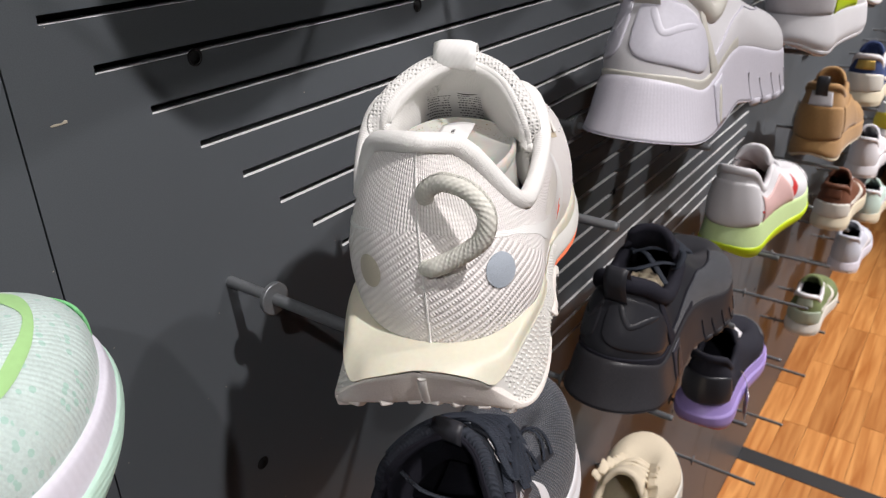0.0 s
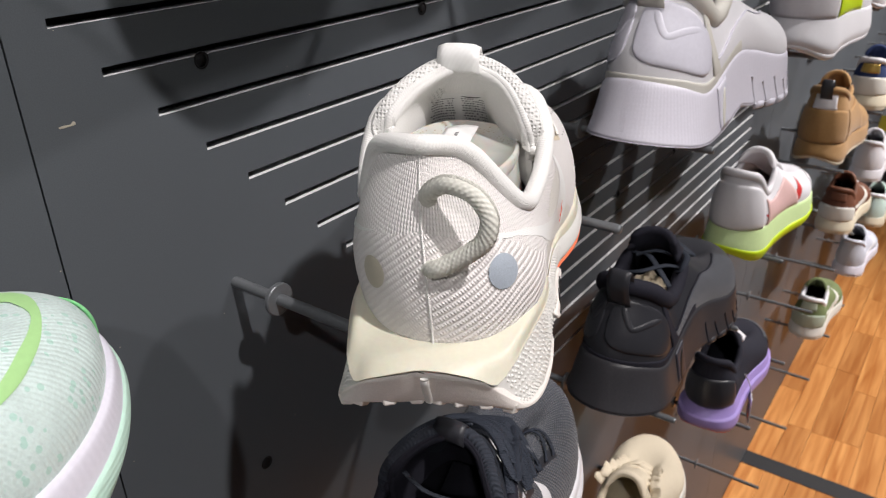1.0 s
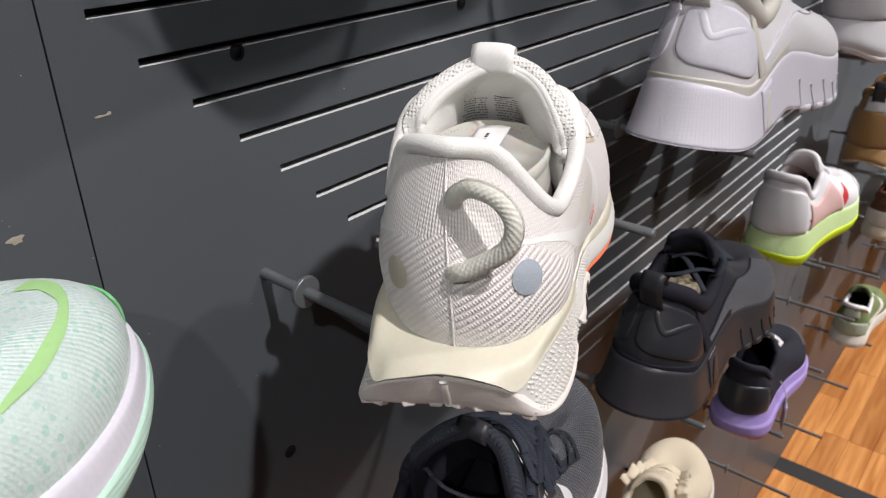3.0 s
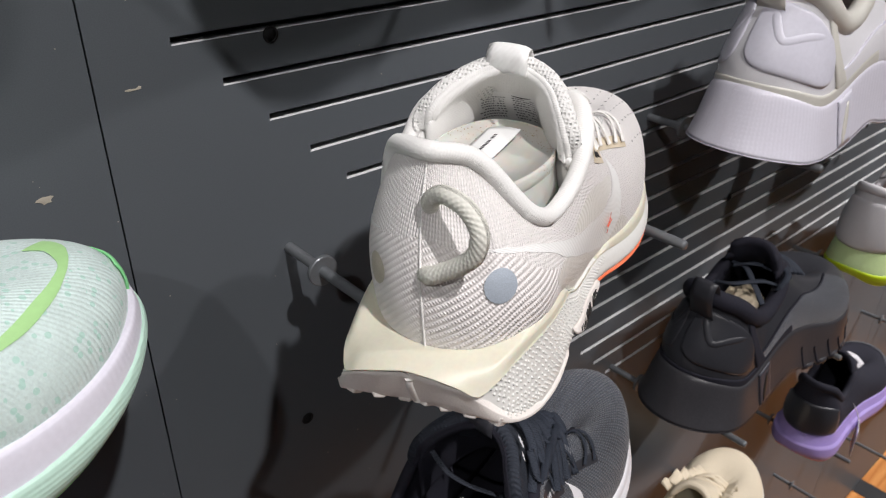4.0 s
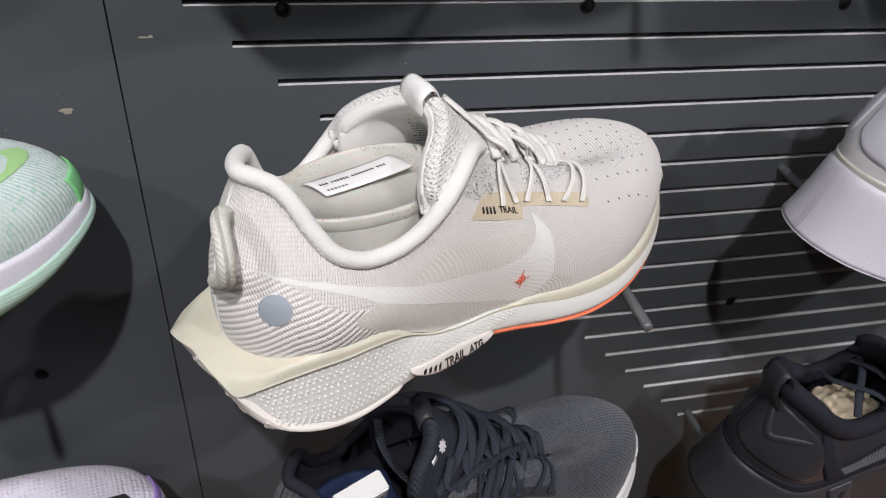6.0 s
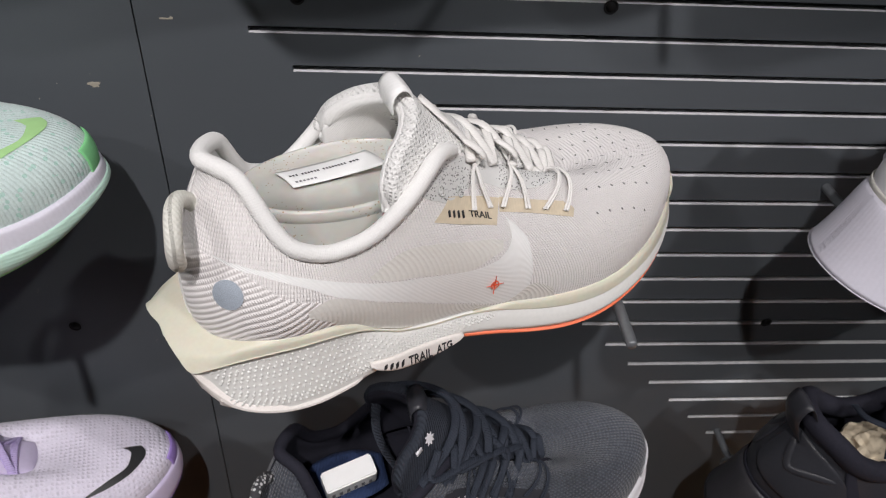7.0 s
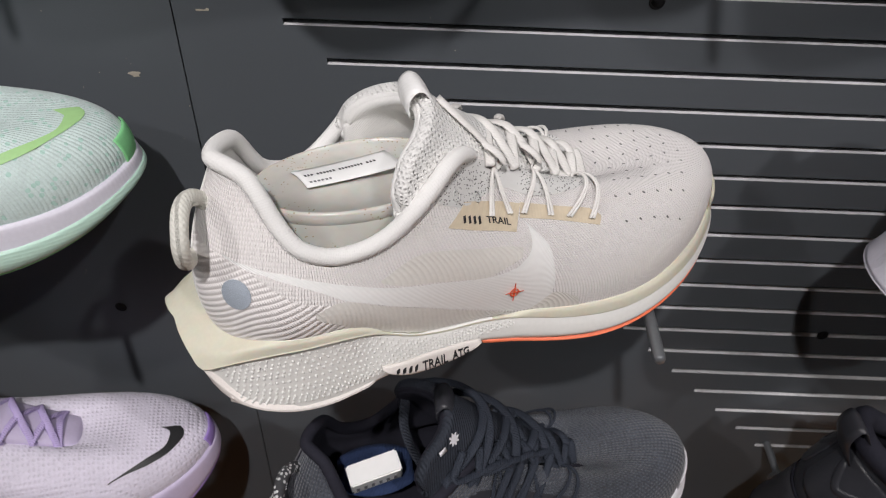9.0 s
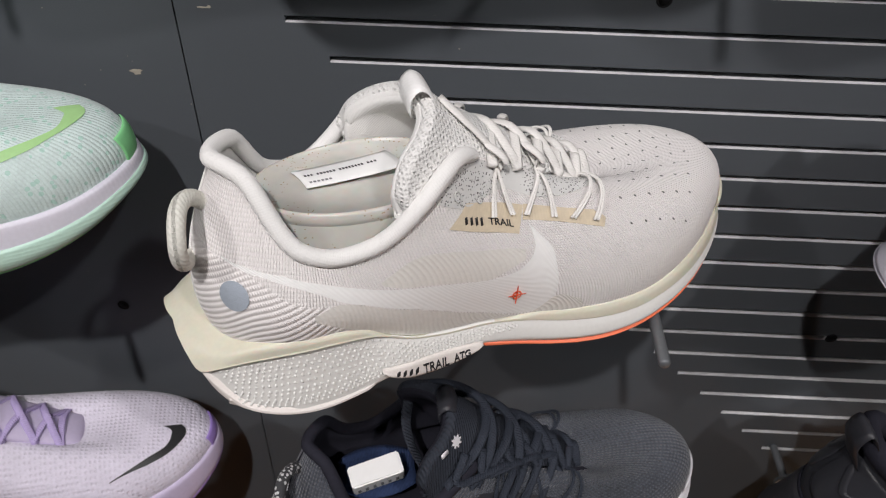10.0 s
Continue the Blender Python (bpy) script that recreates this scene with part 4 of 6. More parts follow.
    # swept side shape, films and tape
    su = [(0.0115, 0.0808), (0.0182, 0.0790), (0.0258, 0.0774), (0.0371, 0.0743), (0.0474, 0.0704), (0.0654, 0.0636), (0.0834, 0.0588), (0.1001, 0.0564), (0.1134, 0.0536), (0.1276, 0.0511), (0.1402, 0.0520), (0.1473, 0.0561), (0.1507, 0.0617), (0.1500, 0.0691), (0.1471, 0.0741)]
    sl = [(0.0118, 0.0800), (0.0200, 0.0766), (0.0281, 0.0745), (0.0392, 0.0699), (0.0482, 0.0652), (0.0576, 0.0591), (0.0715, 0.0524), (0.0919, 0.0437), (0.1155, 0.0326), (0.1366, 0.0239), (0.1498, 0.0212), (0.1600, 0.0250), (0.1631, 0.0368), (0.1622, 0.0489), (0.1590, 0.0610), (0.1473, 0.0739)]
    for sd in (-1, 1):
        part("side_stripe", edge_patch("side_stripe", form, su, sl, sd, 0.00025, 70, 15, 0.00007), c["film"], root)
    part("side_overlay", edge_patch("side_overlay", form, [(0.0434, 0.0564), (0.0557, 0.0589), (0.0715, 0.0519), (0.0920, 0.0431), (0.1157, 0.0319), (0.1367, 0.0231), (0.1500, 0.0203), (0.1639, 0.0315), (0.1774, 0.0256)],
                                    [(0.0439, 0.0530), (0.0522, 0.0473), (0.0640, 0.0365), (0.0753, 0.0300), (0.0956, 0.0226), (0.1152, 0.0216), (0.1456, 0.0196), (0.1640, 0.0186), (0.1791, 0.0180)], -1, 0.00032, 60, 15, 0.00005), c["overlay"], root, "clear cream film over knit")
    part("side_overlay", edge_patch("side_overlay", form, [(0.0745, 0.0645), (0.0836, 0.0705), (0.0930, 0.0748), (0.1079, 0.0730), (0.1253, 0.0682), (0.1457, 0.0621)],
                                    [(0.0750, 0.0629), (0.0834, 0.0595), (0.0958, 0.0578), (0.1134, 0.0541), (0.1275, 0.0514), (0.1454, 0.0570)], -1, 0.00020, 40, 13, 0.00005), c["overlay"], root, "clear cream film over knit")
    for sd in (-1, 1):
        low_edge = [(0.1010, 0.0975), (0.1098, 0.0925), (0.1200, 0.0878), (0.1300, 0.0888), (0.1402, 0.0878), (0.1671, 0.0795), (0.1975, 0.0716)]
        lows = [Vector((*form.find(2, u, z, sd), 0)) for u, z in low_edge]
        highs = [Vector((form.theta(g, sd), 0.985, 0)) for g in (0.555, 0.58, 0.63, 0.655, 0.727, 0.86, 0.975)]
        le, he = spline(lows, 60), spline(highs, 60)

        def stay(a, b, le=le, he=he):
            p = le[round(a * 59)].lerp(he[round(a * 59)], b)
            return form.at(p.x, p.y, 0.0003)
        part("eyestay", slab("eyestay", stay, 60, 14, 0.00008), c["stay"], root, c["stay_label"])
    part("tape_patch", edge_patch("tape_patch", form, [(0.1165, 0.0915), (0.1320, 0.0853), (0.1473, 0.0800)], [(0.1064, 0.0842), (0.1236, 0.0771), (0.1428, 0.0697)], -1, 0.00040, 24, 8, 0.00005, True), c["tape"], root, c["tape_label"])
    part("tape_patch", edge_patch("tape_patch", form, [(0.1474, 0.0804), (0.1667, 0.0752), (0.1905, 0.0696)], [(0.1460, 0.0745), (0.1680, 0.0690), (0.1880, 0.0634)], -1, 0.00045, 28, 8, 0.00005, True), c["tape"], root, c["tape_label"])
    if hero:
        for gu, gz in ((0.1120, 0.0962), (0.1238, 0.0903)):
            th, k = form.find(2, gu, gz, -1)
            p, n = form.at(th, k, 0.0011), form.normal(th, k)
            x = n.cross(Vector((0, 0, 1))).normalized()
            ring = [p + x * (0.0019 * math.cos(a)) + x.cross(n) * (0.0026 * math.sin(a)) for a in np.linspace(0, 2 * math.pi, 16, endpoint=False)]
            part("eyelet", sweep("eyelet", ring, 0.0004, 0.0004, 6, up=n, closed=True), c["stay"], root)
    # dark letters on the tape: bars for the brand and a readable word
    on_side = lambda u, z: form.side_point(u, z, -1, 0.0006)
    if hero:
        for i in range(4):
            u0 = 0.1146 + 0.0027 * i
            z0 = 0.0853 - 0.44 * (u0 - 0.1143)
            bar(root, "brand_bar", on_side, u0, u0 + 0.0012, z0 - 0.0016, z0 + 0.0014, INK)
        def on_tape(a, y, lift):
            u = 0.1272 + 0.0132 * a
            return form.at(*form.find(2, u, 0.0790 - 0.43 * (u - 0.1270) + y, -1), 0.0006 + lift)
        me = word_mesh("TRAIL", 0.0038, on_tape)
        part("printed_word", me, INK, root, "small dark word TRAIL printed on tan tape")
        # four-pointed orange star
        sx, sz = 0.1415, 0.0376
        for dx, dz in ((0.0048, 0), (0, 0.0062)):
            pa, pb = [form.side_point(sx - dx, sz - dz, -1, 0.0013), form.side_point(sx + dx, sz + dz, -1, 0.0013)]
            part("star_ray", sweep("star_ray", [pa.lerp(pb, q / 6) for q in range(7)], lambda e: 0.00028 + 0.0004 * (1 - abs(2 * e - 1)) ** 2, 0.00012, 6, up=form.normal(*form.find(2, sx, sz, -1))), ORANGE_PRINT, root)
        ring = [form.side_point(sx + 0.0021 * math.cos(a), sz + 0.0025 * math.sin(a), -1, 0.0013) for a in np.linspace(0, 2 * math.pi, 16, endpoint=False)]
        part("star_ring", sweep("star_ring", ring, 0.00035, 0.00012, 6, up=form.normal(*form.find(2, sx, sz, -1)), closed=True), ORANGE_PRINT, root)
        part("reflector_dot", disc_patch("reflector_dot", form, 0.0138, 0.0655, 0.0072, -1, 0.0008), SILVER_DOT, root, "round silver reflector dot")
        part("reflector_dot", disc_patch("reflector_dot", form, 0.0085, 0.0640, 0.0068, 1, 0.0008), GOLD_DOT, root, "round pale gold reflector dot")
    # pull loop at the heel
    lp = spline([(0.014, 0.003, 0.0905), (0.0080, 0.0020, 0.0985), (0.0040, -0.0038, 0.1042), (0.0005, -0.0100, 0.1055), (-0.0018, -0.0168, 0.1036), (-0.0033, -0.0217, 0.0985), (-0.0040, -0.0230, 0.0935), (-0.0038, -0.0213, 0.0868), (-0.0030, -0.0166, 0.0816), (-0.0022, -0.0096, 0.0765), (-0.0015, -0.0028, 0.0725), (0.0030, 0.0020, 0.0700)], 70)
    part("heel_loop", sweep("heel_loop", lp, 0.0037, 0.0037, 14, up=Vector((1, 0, 0))), c["cord"], root, c["cord_label"])
    # tongue, pull tab, laces
    rails = [
        [(0.194, -0.006, 0.064), (0.194, 0.0, 0.0665), (0.194, 0.006, 0.067), (0.194, 0.012, 0.0665), (0.194, 0.018, 0.064)],
        [(0.162, -0.010, 0.0810), (0.164, -0.005, 0.0855), (0.165, 0.003, 0.0875), (0.164, 0.013, 0.086), (0.160, 0.020, 0.081)],
        [(0.097, -0.0285, 0.0820), (0.103, -0.0255, 0.0930), (0.112, -0.0185, 0.1030), (0.121, -0.0085, 0.1100), (0.124, 0.003, 0.1130), (0.121, 0.016, 0.1120), (0.111, 0.030, 0.1065), (0.098, 0.0400, 0.0975), (0.089, 0.0440, 0.0860)],
        [(0.0890, -0.0305, 0.0910), (0.0850, -0.0300, 0.1030), (0.0900, -0.0240, 0.1145), (0.1000, -0.0155, 0.1215), (0.1065, -0.0040, 0.1260), (0.1065, 0.008, 0.1280), (0.1010, 0.020, 0.1250), (0.0910, 0.032, 0.1175), (0.0830, 0.0395, 0.1075), (0.0820, 0.0415, 0.0960)]]

    if not hero:
        rails = rails[:2] + [[(x - lift * 0.3, y, z + lift) for x, y, z in r] for r, lift in zip(rails[2:], (0.007, 0.012))]
    rows_s = [spline(r, 81) for r in rails]
    cols = [spline([r[j] for r in rows_s], 61) for j in range(81)]

    def tongue_at(a, s):
        x, y = min(0.9999, max(0.0, a)) * 60, min(0.9999, max(0.0, 0.5 + 0.5 * s)) * 80
        i, j = int(x), int(y)
        return cols[j][i].lerp(cols[j][i + 1], x - i).lerp(cols[j + 1][i].lerp(cols[j + 1][i + 1], x - i), y - j)
    part("tongue", slab("tongue", lambda a, b: tongue_at(a, 2 * b - 1), 61, 61, 0.0044), c["mesh"], root, c["tongue_label"])

    def behind(a, s, d):
        a, s = min(0.97, max(0.03, a)), min(0.96, max(-0.96, s))
        p = tongue_at(a, s)
        n = (tongue_at(a + 0.03, s) - tongue_at(a - 0.03, s)).cross(tongue_at(a, s + 0.04) - tongue_at(a, s - 0.04)).normalized()
        if n.dot(Vector((0.080, 0.008, 0.080)) - p) < 0:
            n = -n
        return p + n * d
    # thick padded lining: two side rolls and a hollow between them
    up = 0.0 if hero else 0.009
    pad_mid = spline([(x - 0.3 * up, y, z + up) for x, y, z in [(0.0860, -0.0270, 0.1000), (0.0945, -0.0185, 0.1040), (0.1085, -0.0090, 0.1065), (0.1185, -0.0020, 0.1070), (0.1200, 0.0100, 0.1070), (0.1170, 0.0225, 0.1070), (0.1030, 0.0290, 0.1050), (0.0900, 0.0345, 0.1010), (0.0815, 0.0385, 0.0970)]], 61)
    pad_low = spline([(0.0930, -0.0310, 0.062), (0.1020, -0.0235, 0.070), (0.1190, -0.0115, 0.082), (0.1360, -0.0040, 0.082), (0.1390, 0.0100, 0.082), (0.1360, 0.0245, 0.082), (0.1120, 0.0325, 0.082), (0.0940, 0.0375, 0.074), (0.0850, 0.0405, 0.066)], 61)
    pad_cols = [spline([behind(0.965, -0.95 + 1.9 * k / 60, 0.0030), behind(0.93, -0.95 + 1.9 * k / 60, 0.0050), pad_mid[k], pad_low[k]], 41) for k in range(61)]

    def pad_at(a, b, d=0.0):
        def at(a, b):
            x, y = min(0.9999, max(0.0, a)) * 40, min(0.9999, max(0.0, b)) * 60
            i, k = int(x), int(y)
            return pad_cols[k][i].lerp(pad_cols[k][i + 1], x - i).lerp(pad_cols[k + 1][i].lerp(pad_cols[k + 1][i + 1], x - i), y - k)
        p = at(a, b)
        if not d:
            return p
        n = (at(a + 0.04, b) - at(a - 0.04, b)).cross(at(a, b + 0.03) - at(a, b - 0.03)).normalized()
        if n.dot(Vector((0.070, 0.008, 0.110)) - p) < 0:
            n = -n
        return p + n * d
    part("tongue_lining", slab("tongue_lining", pad_at, 41, 61, 0.0016), c["pad"], root)
    rim = [behind(0.55, -0.95, 0.0026) + Vector((0.004, 0.004, -0.016))] + [behind(0.55 + 0.415 * i / 29, -0.95, 0.0026) for i in range(30)] + [behind(0.965, -0.95 + 1.9 * i / 59, 0.0026) for i in range(60)] + [behind(0.965 - 0.39 * i / 29, 0.95, 0.0026) for i in range(30)] + [behind(0.575, 0.95, 0.0026) + Vector((0.004, -0.004, -0.016))]
    part("tongue_piping", sweep("tongue_piping", rim, 0.0021, 0.0021, 12, taper=0.02), c["pad"], root)
    if hero:
        lab = part("size_label", slab("size_label", lambda a, b: pad_at(0.62 + 0.30 * a, 0.335 + 0.345 * b, 0.0019), 10, 14, 0.00008), PAPER, root, "white printed size label")
        random.seed(5)
        verts, faces = [], []
        for r in range(9):
            for s0, s1 in ((0.345, 0.49), (0.53, 0.67)):
                x = s0 + random.uniform(0, 0.012)
                while x < s1:
                    wdt = random.uniform(0.005, 0.014)
                    a0 = 0.695 + 0.0225 * r + 0.12 * abs(x - 0.5) - 0.03
                    if random.random() < 0.88:
                        k = len(verts)
                        verts += [pad_at(a0, x, 0.0023), pad_at(a0, x + wdt, 0.0023), pad_at(a0 + 0.0090, x + wdt, 0.0023), pad_at(a0 + 0.0090, x, 0.0023)]
                        faces.append((k, k + 1, k + 2, k + 3))
                    x += wdt + 0.005
        part("size_print", mesh_of("size_print", verts, faces, None, False), GREY_INK, lab)
        part("label_mark", slab("label_mark", lambda a, b: pad_at(0.645 + 0.020 * math.sin(math.pi * b) - 0.012 * a * math.sin(math.pi * (0.15 + 0.8 * b)), 0.50 - 0.115 * b, 0.0023), 3, 12, 0.00008, False), INK, lab)
    dz = 0.0 if hero else 0.010
    tabp = spline([(0.121, 0, 0.1085), (0.1160, 0, 0.1180), (0.112, 0, 0.1300), (0.1070, 0, 0.1340), (0.1025, 0, 0.1300), (0.1025, 0, 0.1222)], 30)
    part("tongue_tab", slab("tongue_tab", lambda a, b: tabp[round(a * 29)] + Vector((0.002 * (b - 0.5) - 0.3 * dz, 0.008 + (b - 0.5) * 0.0205, dz - 0.0008 * (2 * b - 1) ** 2)), 30, 7, 0.0009), c["tab"], root, "folded woven pull tab")
    lacing(form, root, c["lace"], (0.665, 0.735, 0.805, 0.870, 0.930, 0.985), 0.0026, 0.0009, 0.0075)
    for sd in (-1, 1):
        for g, ends in ((0.680, (0.1290, 0.1305, 0.1395, 0.1412)), (0.790, (0.1470, 0.1485, 0.1610, 0.1628)), (0.915, (0.1705, 0.1722, 0.1825, 0.1842))):
            top = throat_edge(form, g, sd, 0.0050, 0.0046)
            part("lace_knot", sweep("lace_knot", spline([top + Vector((-0.006, -sd * 0.007, 0.004)), top + Vector((-0.001, 0, 0.001)), top + Vector((0.002, sd * 0.003, -0.0035))], 12), 0.0023, 0.0011, 8, taper=0.2), c["lace"], root)
            for n_, u in enumerate(ends):
                tf, kf = form.find(2, u, 0.0805 - 0.25 * (u - 0.1299), sd)
                tt, kt = form.theta(g, sd), 0.97
                run = [form.at(tt + (tf - tt) * e / 9, kt + (kf - kt) * e / 9, 0.0018 + 0.0012 * math.sin(math.pi * e / 9)) for e in range(10)]
                part("lace_strand", sweep("lace_strand", [top + Vector((0, 0, -0.001))] + run, 0.0008, 0.0007, 7), c["lace"], root)
    # long lace lying over the knot, and its loop
    part("lace", sweep("lace", spline([(0.116, 0.002, 0.127), (0.124, -0.006, 0.119), (0.133, -0.013, 0.109), (0.139, -0.019, 0.098)], 20), 0.0024, 0.0010, 8), c["lace"], root)
    # perforations of the toe box
    hole_bm = bmesh.new()
    bmesh.ops.create_uvsphere(hole_bm, u_segments=8, v_segments=4, radius=1)
    hole_me = bpy.data.meshes.new("perforation")
    hole_bm.to_mesh(hole_me)
    hole_bm.free()
    hole_me.materials.append(c["hole"])
    for r in range(7):
        for s in range(-5, 5):
            u, v = 0.200 + 0.0085 * r + 0.0035 * (s % 2), 0.004 + 0.0082 * s
            if abs(s) < 2 and r < 1:
                continue
            if abs(v) > 0.042 - 0.012 * max(0, r - 4):
                continue
            th, k = form.find(1, u, v, -1 if v < 0.004 else 1)
            if k < 0.25 or k > 0.97:
                continue
            p, n = form.at(th, k, 0.0), form.normal(th, k)
            o = part("perforation", hole_me, None, root)
            q = n.to_track_quat("Z", "X").to_matrix().to_4x4()
            o.matrix_basis = Matrix.Translation(p) @ q @ Matrix.Rotation(0.7, 4, "Z") @ Matrix.Diagonal((0.0010, 0.00050, 0.0002, 1))
    # toe rubber cap
    part("toe_bumper", param_patch("toe_bumper", form, math.pi - 0.42, math.pi + 0.42, 0.0, 0.10, 0.0010, 30, 8, 0.0010), c["clip"], root)
    if not hero:
        # navy sock liner, and laces heaped over the tongue
        part("sock_liner", slab("sock_liner", lambda a, b: Vector((0.034 + 0.050 * a, 0.006 + 0.040 * (b - 0.5) * math.sin(math.pi * (0.12 + 0.76 * a)) ** 0.5, 0.0770)), 16, 9, 0.0015), NAVY_LINING, root, "navy blue sock liner")
        for k, (a0, s0, a1, s1) in enumerate(((0.74, -0.70, 0.60, 0.66), (0.72, 0.70, 0.58, -0.72), (0.60, -0.74, 0.46, 0.70), (0.58, 0.74, 0.44, -0.74), (0.46, -0.76, 0.30, 0.74), (0.44, 0.76, 0.28, -0.76))):
            run = [behind(a0 + (a1 - a0) * e / 11, s0 + (s1 - s0) * e / 11, -0.0066 - 0.0014 * (k % 2) - 0.0040 * math.sin(math.pi * e / 11)) for e in range(12)]
            part("lace", sweep("lace", spline(run, 26), 0.0031, 0.0011, 8), c["lace"], root)
        for g, u, a0, s0 in ((0.70, 0.1320, 0.78, -0.36), (0.74, 0.1390, 0.66, -0.30), (0.80, 0.1490, 0.56, -0.20), (0.87, 0.1590, 0.46, -0.20)):
            edge_in = throat_edge(form, g, -1, 0.0060, 0.0050)
            foot = form.at(*form.find(2, u, 0.0790 - 0.25 * (u - 0.1299), -1), 0.0026)
            part("lace", sweep("lace", spline([behind(a0, s0, -0.0090), behind(a0 - 0.07, s0 - 0.25, -0.0120), edge_in, foot], 26), 0.0027, 0.0010, 8), c["lace"], root)
        strap = spline([behind(0.90, 0.70, 0.0090), (0.0800, 0.0160, 0.1080), (0.0830, -0.0020, 0.1040), (0.0930, -0.0200, 0.1000), behind(0.56, -0.92, 0.0030)], 30)
        part("tongue_strap", sweep("tongue_strap", strap, 0.0042, 0.0010, 8, up=Vector((0.6, 0, 0.8))), COAL_MESH, root, "flat black woven strap across the opening")
        # white rosette and bar on the tongue
        cpt = behind(0.92, -0.30, -0.0062)
        nrm = (behind(0.92, -0.30, -0.0062) - behind(0.92, -0.30, 0.0)).normalized()
        cpt = cpt + nrm * 0.0010
        x = nrm.cross(Vector((0, 0, 1))).normalized()
        y = x.cross(nrm)
        verts, faces = [cpt + nrm * 0.0004], []
        for i in range(48):
            a = 2 * math.pi * i / 48
            r = 0.0046 * (0.80 + 0.20 * math.cos(8 * a))
            verts.append(cpt + x * (r * math.cos(a)) + y * (r * math.sin(a)))
        faces = [(0, 1 + i, 1 + (i + 1) % 48) for i in range(48)]
        part("tongue_rosette", mesh_of("tongue_rosette", verts, faces), PURE_WHITE, root, "white rosette emblem")
        part("tongue_bar", slab("tongue_bar", lambda a, b: cpt + x * (0.0075 + 0.006 * a) + y * (0.003 * b - 0.003) - nrm * 0.001, 3, 2, 0.0003), PURE_WHITE, root)
        for i in range(9):
            u0 = 0.1150 + 0.0027 * i
            z0 = 0.0849 - 0.317 * (u0 - 0.1153)
            if i != 4:
                bar(root, "brand_bar", on_side, u0, u0 + 0.0016, z0 - 0.0016, z0 + 0.0014, GREY_SYN)
    return root, form


HERO_AT = pose(0.2005, -0.1728, R1 + PEG_TOP, 0, 0, 24.0)
hero_colours = dict(tab=WHITE_FILM, lining=WHITE_PAD, knit=WHITE_KNIT, rib=WHITE_RIB, pad=WHITE_PAD, mesh=WHITE_MESH, film=WHITE_FILM, overlay=OVERLAY_FILM, clip=CREAM_FOAM, clip_label="cream moulded heel clip",
                    foam=WHITE_FOAM, rubber=PINK_RUBBER, rubber_label="pale pink lugged heel rubber", front=ORANGE_RUBBER, front_label="thin orange front outsole", tape=TAN_TAPE, tape_label="tan tape patch",
                    stay=SPECKLE, stay_label="grey speckled eyelet film", cord=WHITE_CORD, cord_label="braided white pull loop", lace=WHITE_LACE, tongue_label="padded white mesh tongue", hole=DARK_HOLE)
hero, hero_form = trail_shoe(HERO_AT, "white and cream trail running shoe with orange outsole edge on pegs", hero_colours, True)

# milky plastic form inside the shoe, with a paper sticker
insert = thing("shoe_insert", HERO_AT, "milky plastic shoe form inside the white trail shoe", "shoe form")


def oval(th, s=1.0):
    c, sn = math.cos(th), math.sin(th)
    return Vector((0.074 + 0.045 * s * math.copysign(abs(c) ** 0.95, c), 0.009 + (0.0318 * (1 + 0.2 * c) if sn < 0 else 0.0250) * s * math.copysign(abs(sn) ** 0.95, sn), 0))


verts, nt_o = [], 48
for s, z in ((1.12, 0.032), (1.07, 0.062), (0.98, 0.0850), (1.0, 0.0868), (1.0, 0.0905), (0.97, 0.0920), (0.94, 0.0915), (0.92, 0.0900), (0.5, 0.0905), (0.2, 0.0907)):
    for i in range(nt_o):
        p = oval(2 * math.pi * i / nt_o, s)
        verts.append((p.x, p.y, z + 0.04 * max(0, p.x - 0.05)))
low, rim = verts[:3 * nt_o], verts[2 * nt_o:]
part("form_shell", mesh_of("form_shell", low, [tuple(reversed(q)) for q in grid_faces(3, nt_o, loop_j=True)]), DUSTY_PLASTIC, insert)
fcs = grid_faces(8, nt_o, loop_j=True)
fcs.append(tuple(7 * nt_o + i for i in range(nt_o)))
part("form_lid", mesh_of("form_lid", rim, [tuple(reversed(q)) for q in fcs]), DUSTY_PLASTIC, insert, "dusty milky lid with a raised rim")
sticker = thing("sticker", HERO_AT, "curled white paper sticker with black print on the shoe form", "label")


def stick(a, b):
    return Vector((0.050 + 0.044 * a + 0.004 * b, 0.0165 - 0.0150 * b - 0.004 * a, 0.0930 + 0.0015 * a + 0.003 * a * a + 0.0012 * math.sin(3 * b)))


part("sheet", slab("sheet", lambda a, b: stick(a, b), 14, 8, 0.00015, False), PAPER, sticker)
random.seed(3)
x = 0.06
for wdt in (0.10, 0.20, 0.26, 0.11):
    n = max(2, round(wdt / 0.032))
    for j in range(n):
        a0 = x + j * wdt / n
        part("print_bar", slab("print_bar", lambda a, b, a0=a0, w=wdt / n: stick(a0 + w * 0.62 * a, 0.44 + 0.10 * b) + Vector((0, 0, 0.0004)), 2, 2, 0.00006, False), INK, sticker)
    x += wdt + 0.03
for j in range(6):
    part("print_bar", slab("print_bar", lambda a, b, j=j: stick(0.06 + 0.040 * j + 0.026 * a, 0.78 + 0.07 * b) + Vector((0, 0, 0.0004)), 2, 2, 0.00006, False), GREY_INK, sticker)

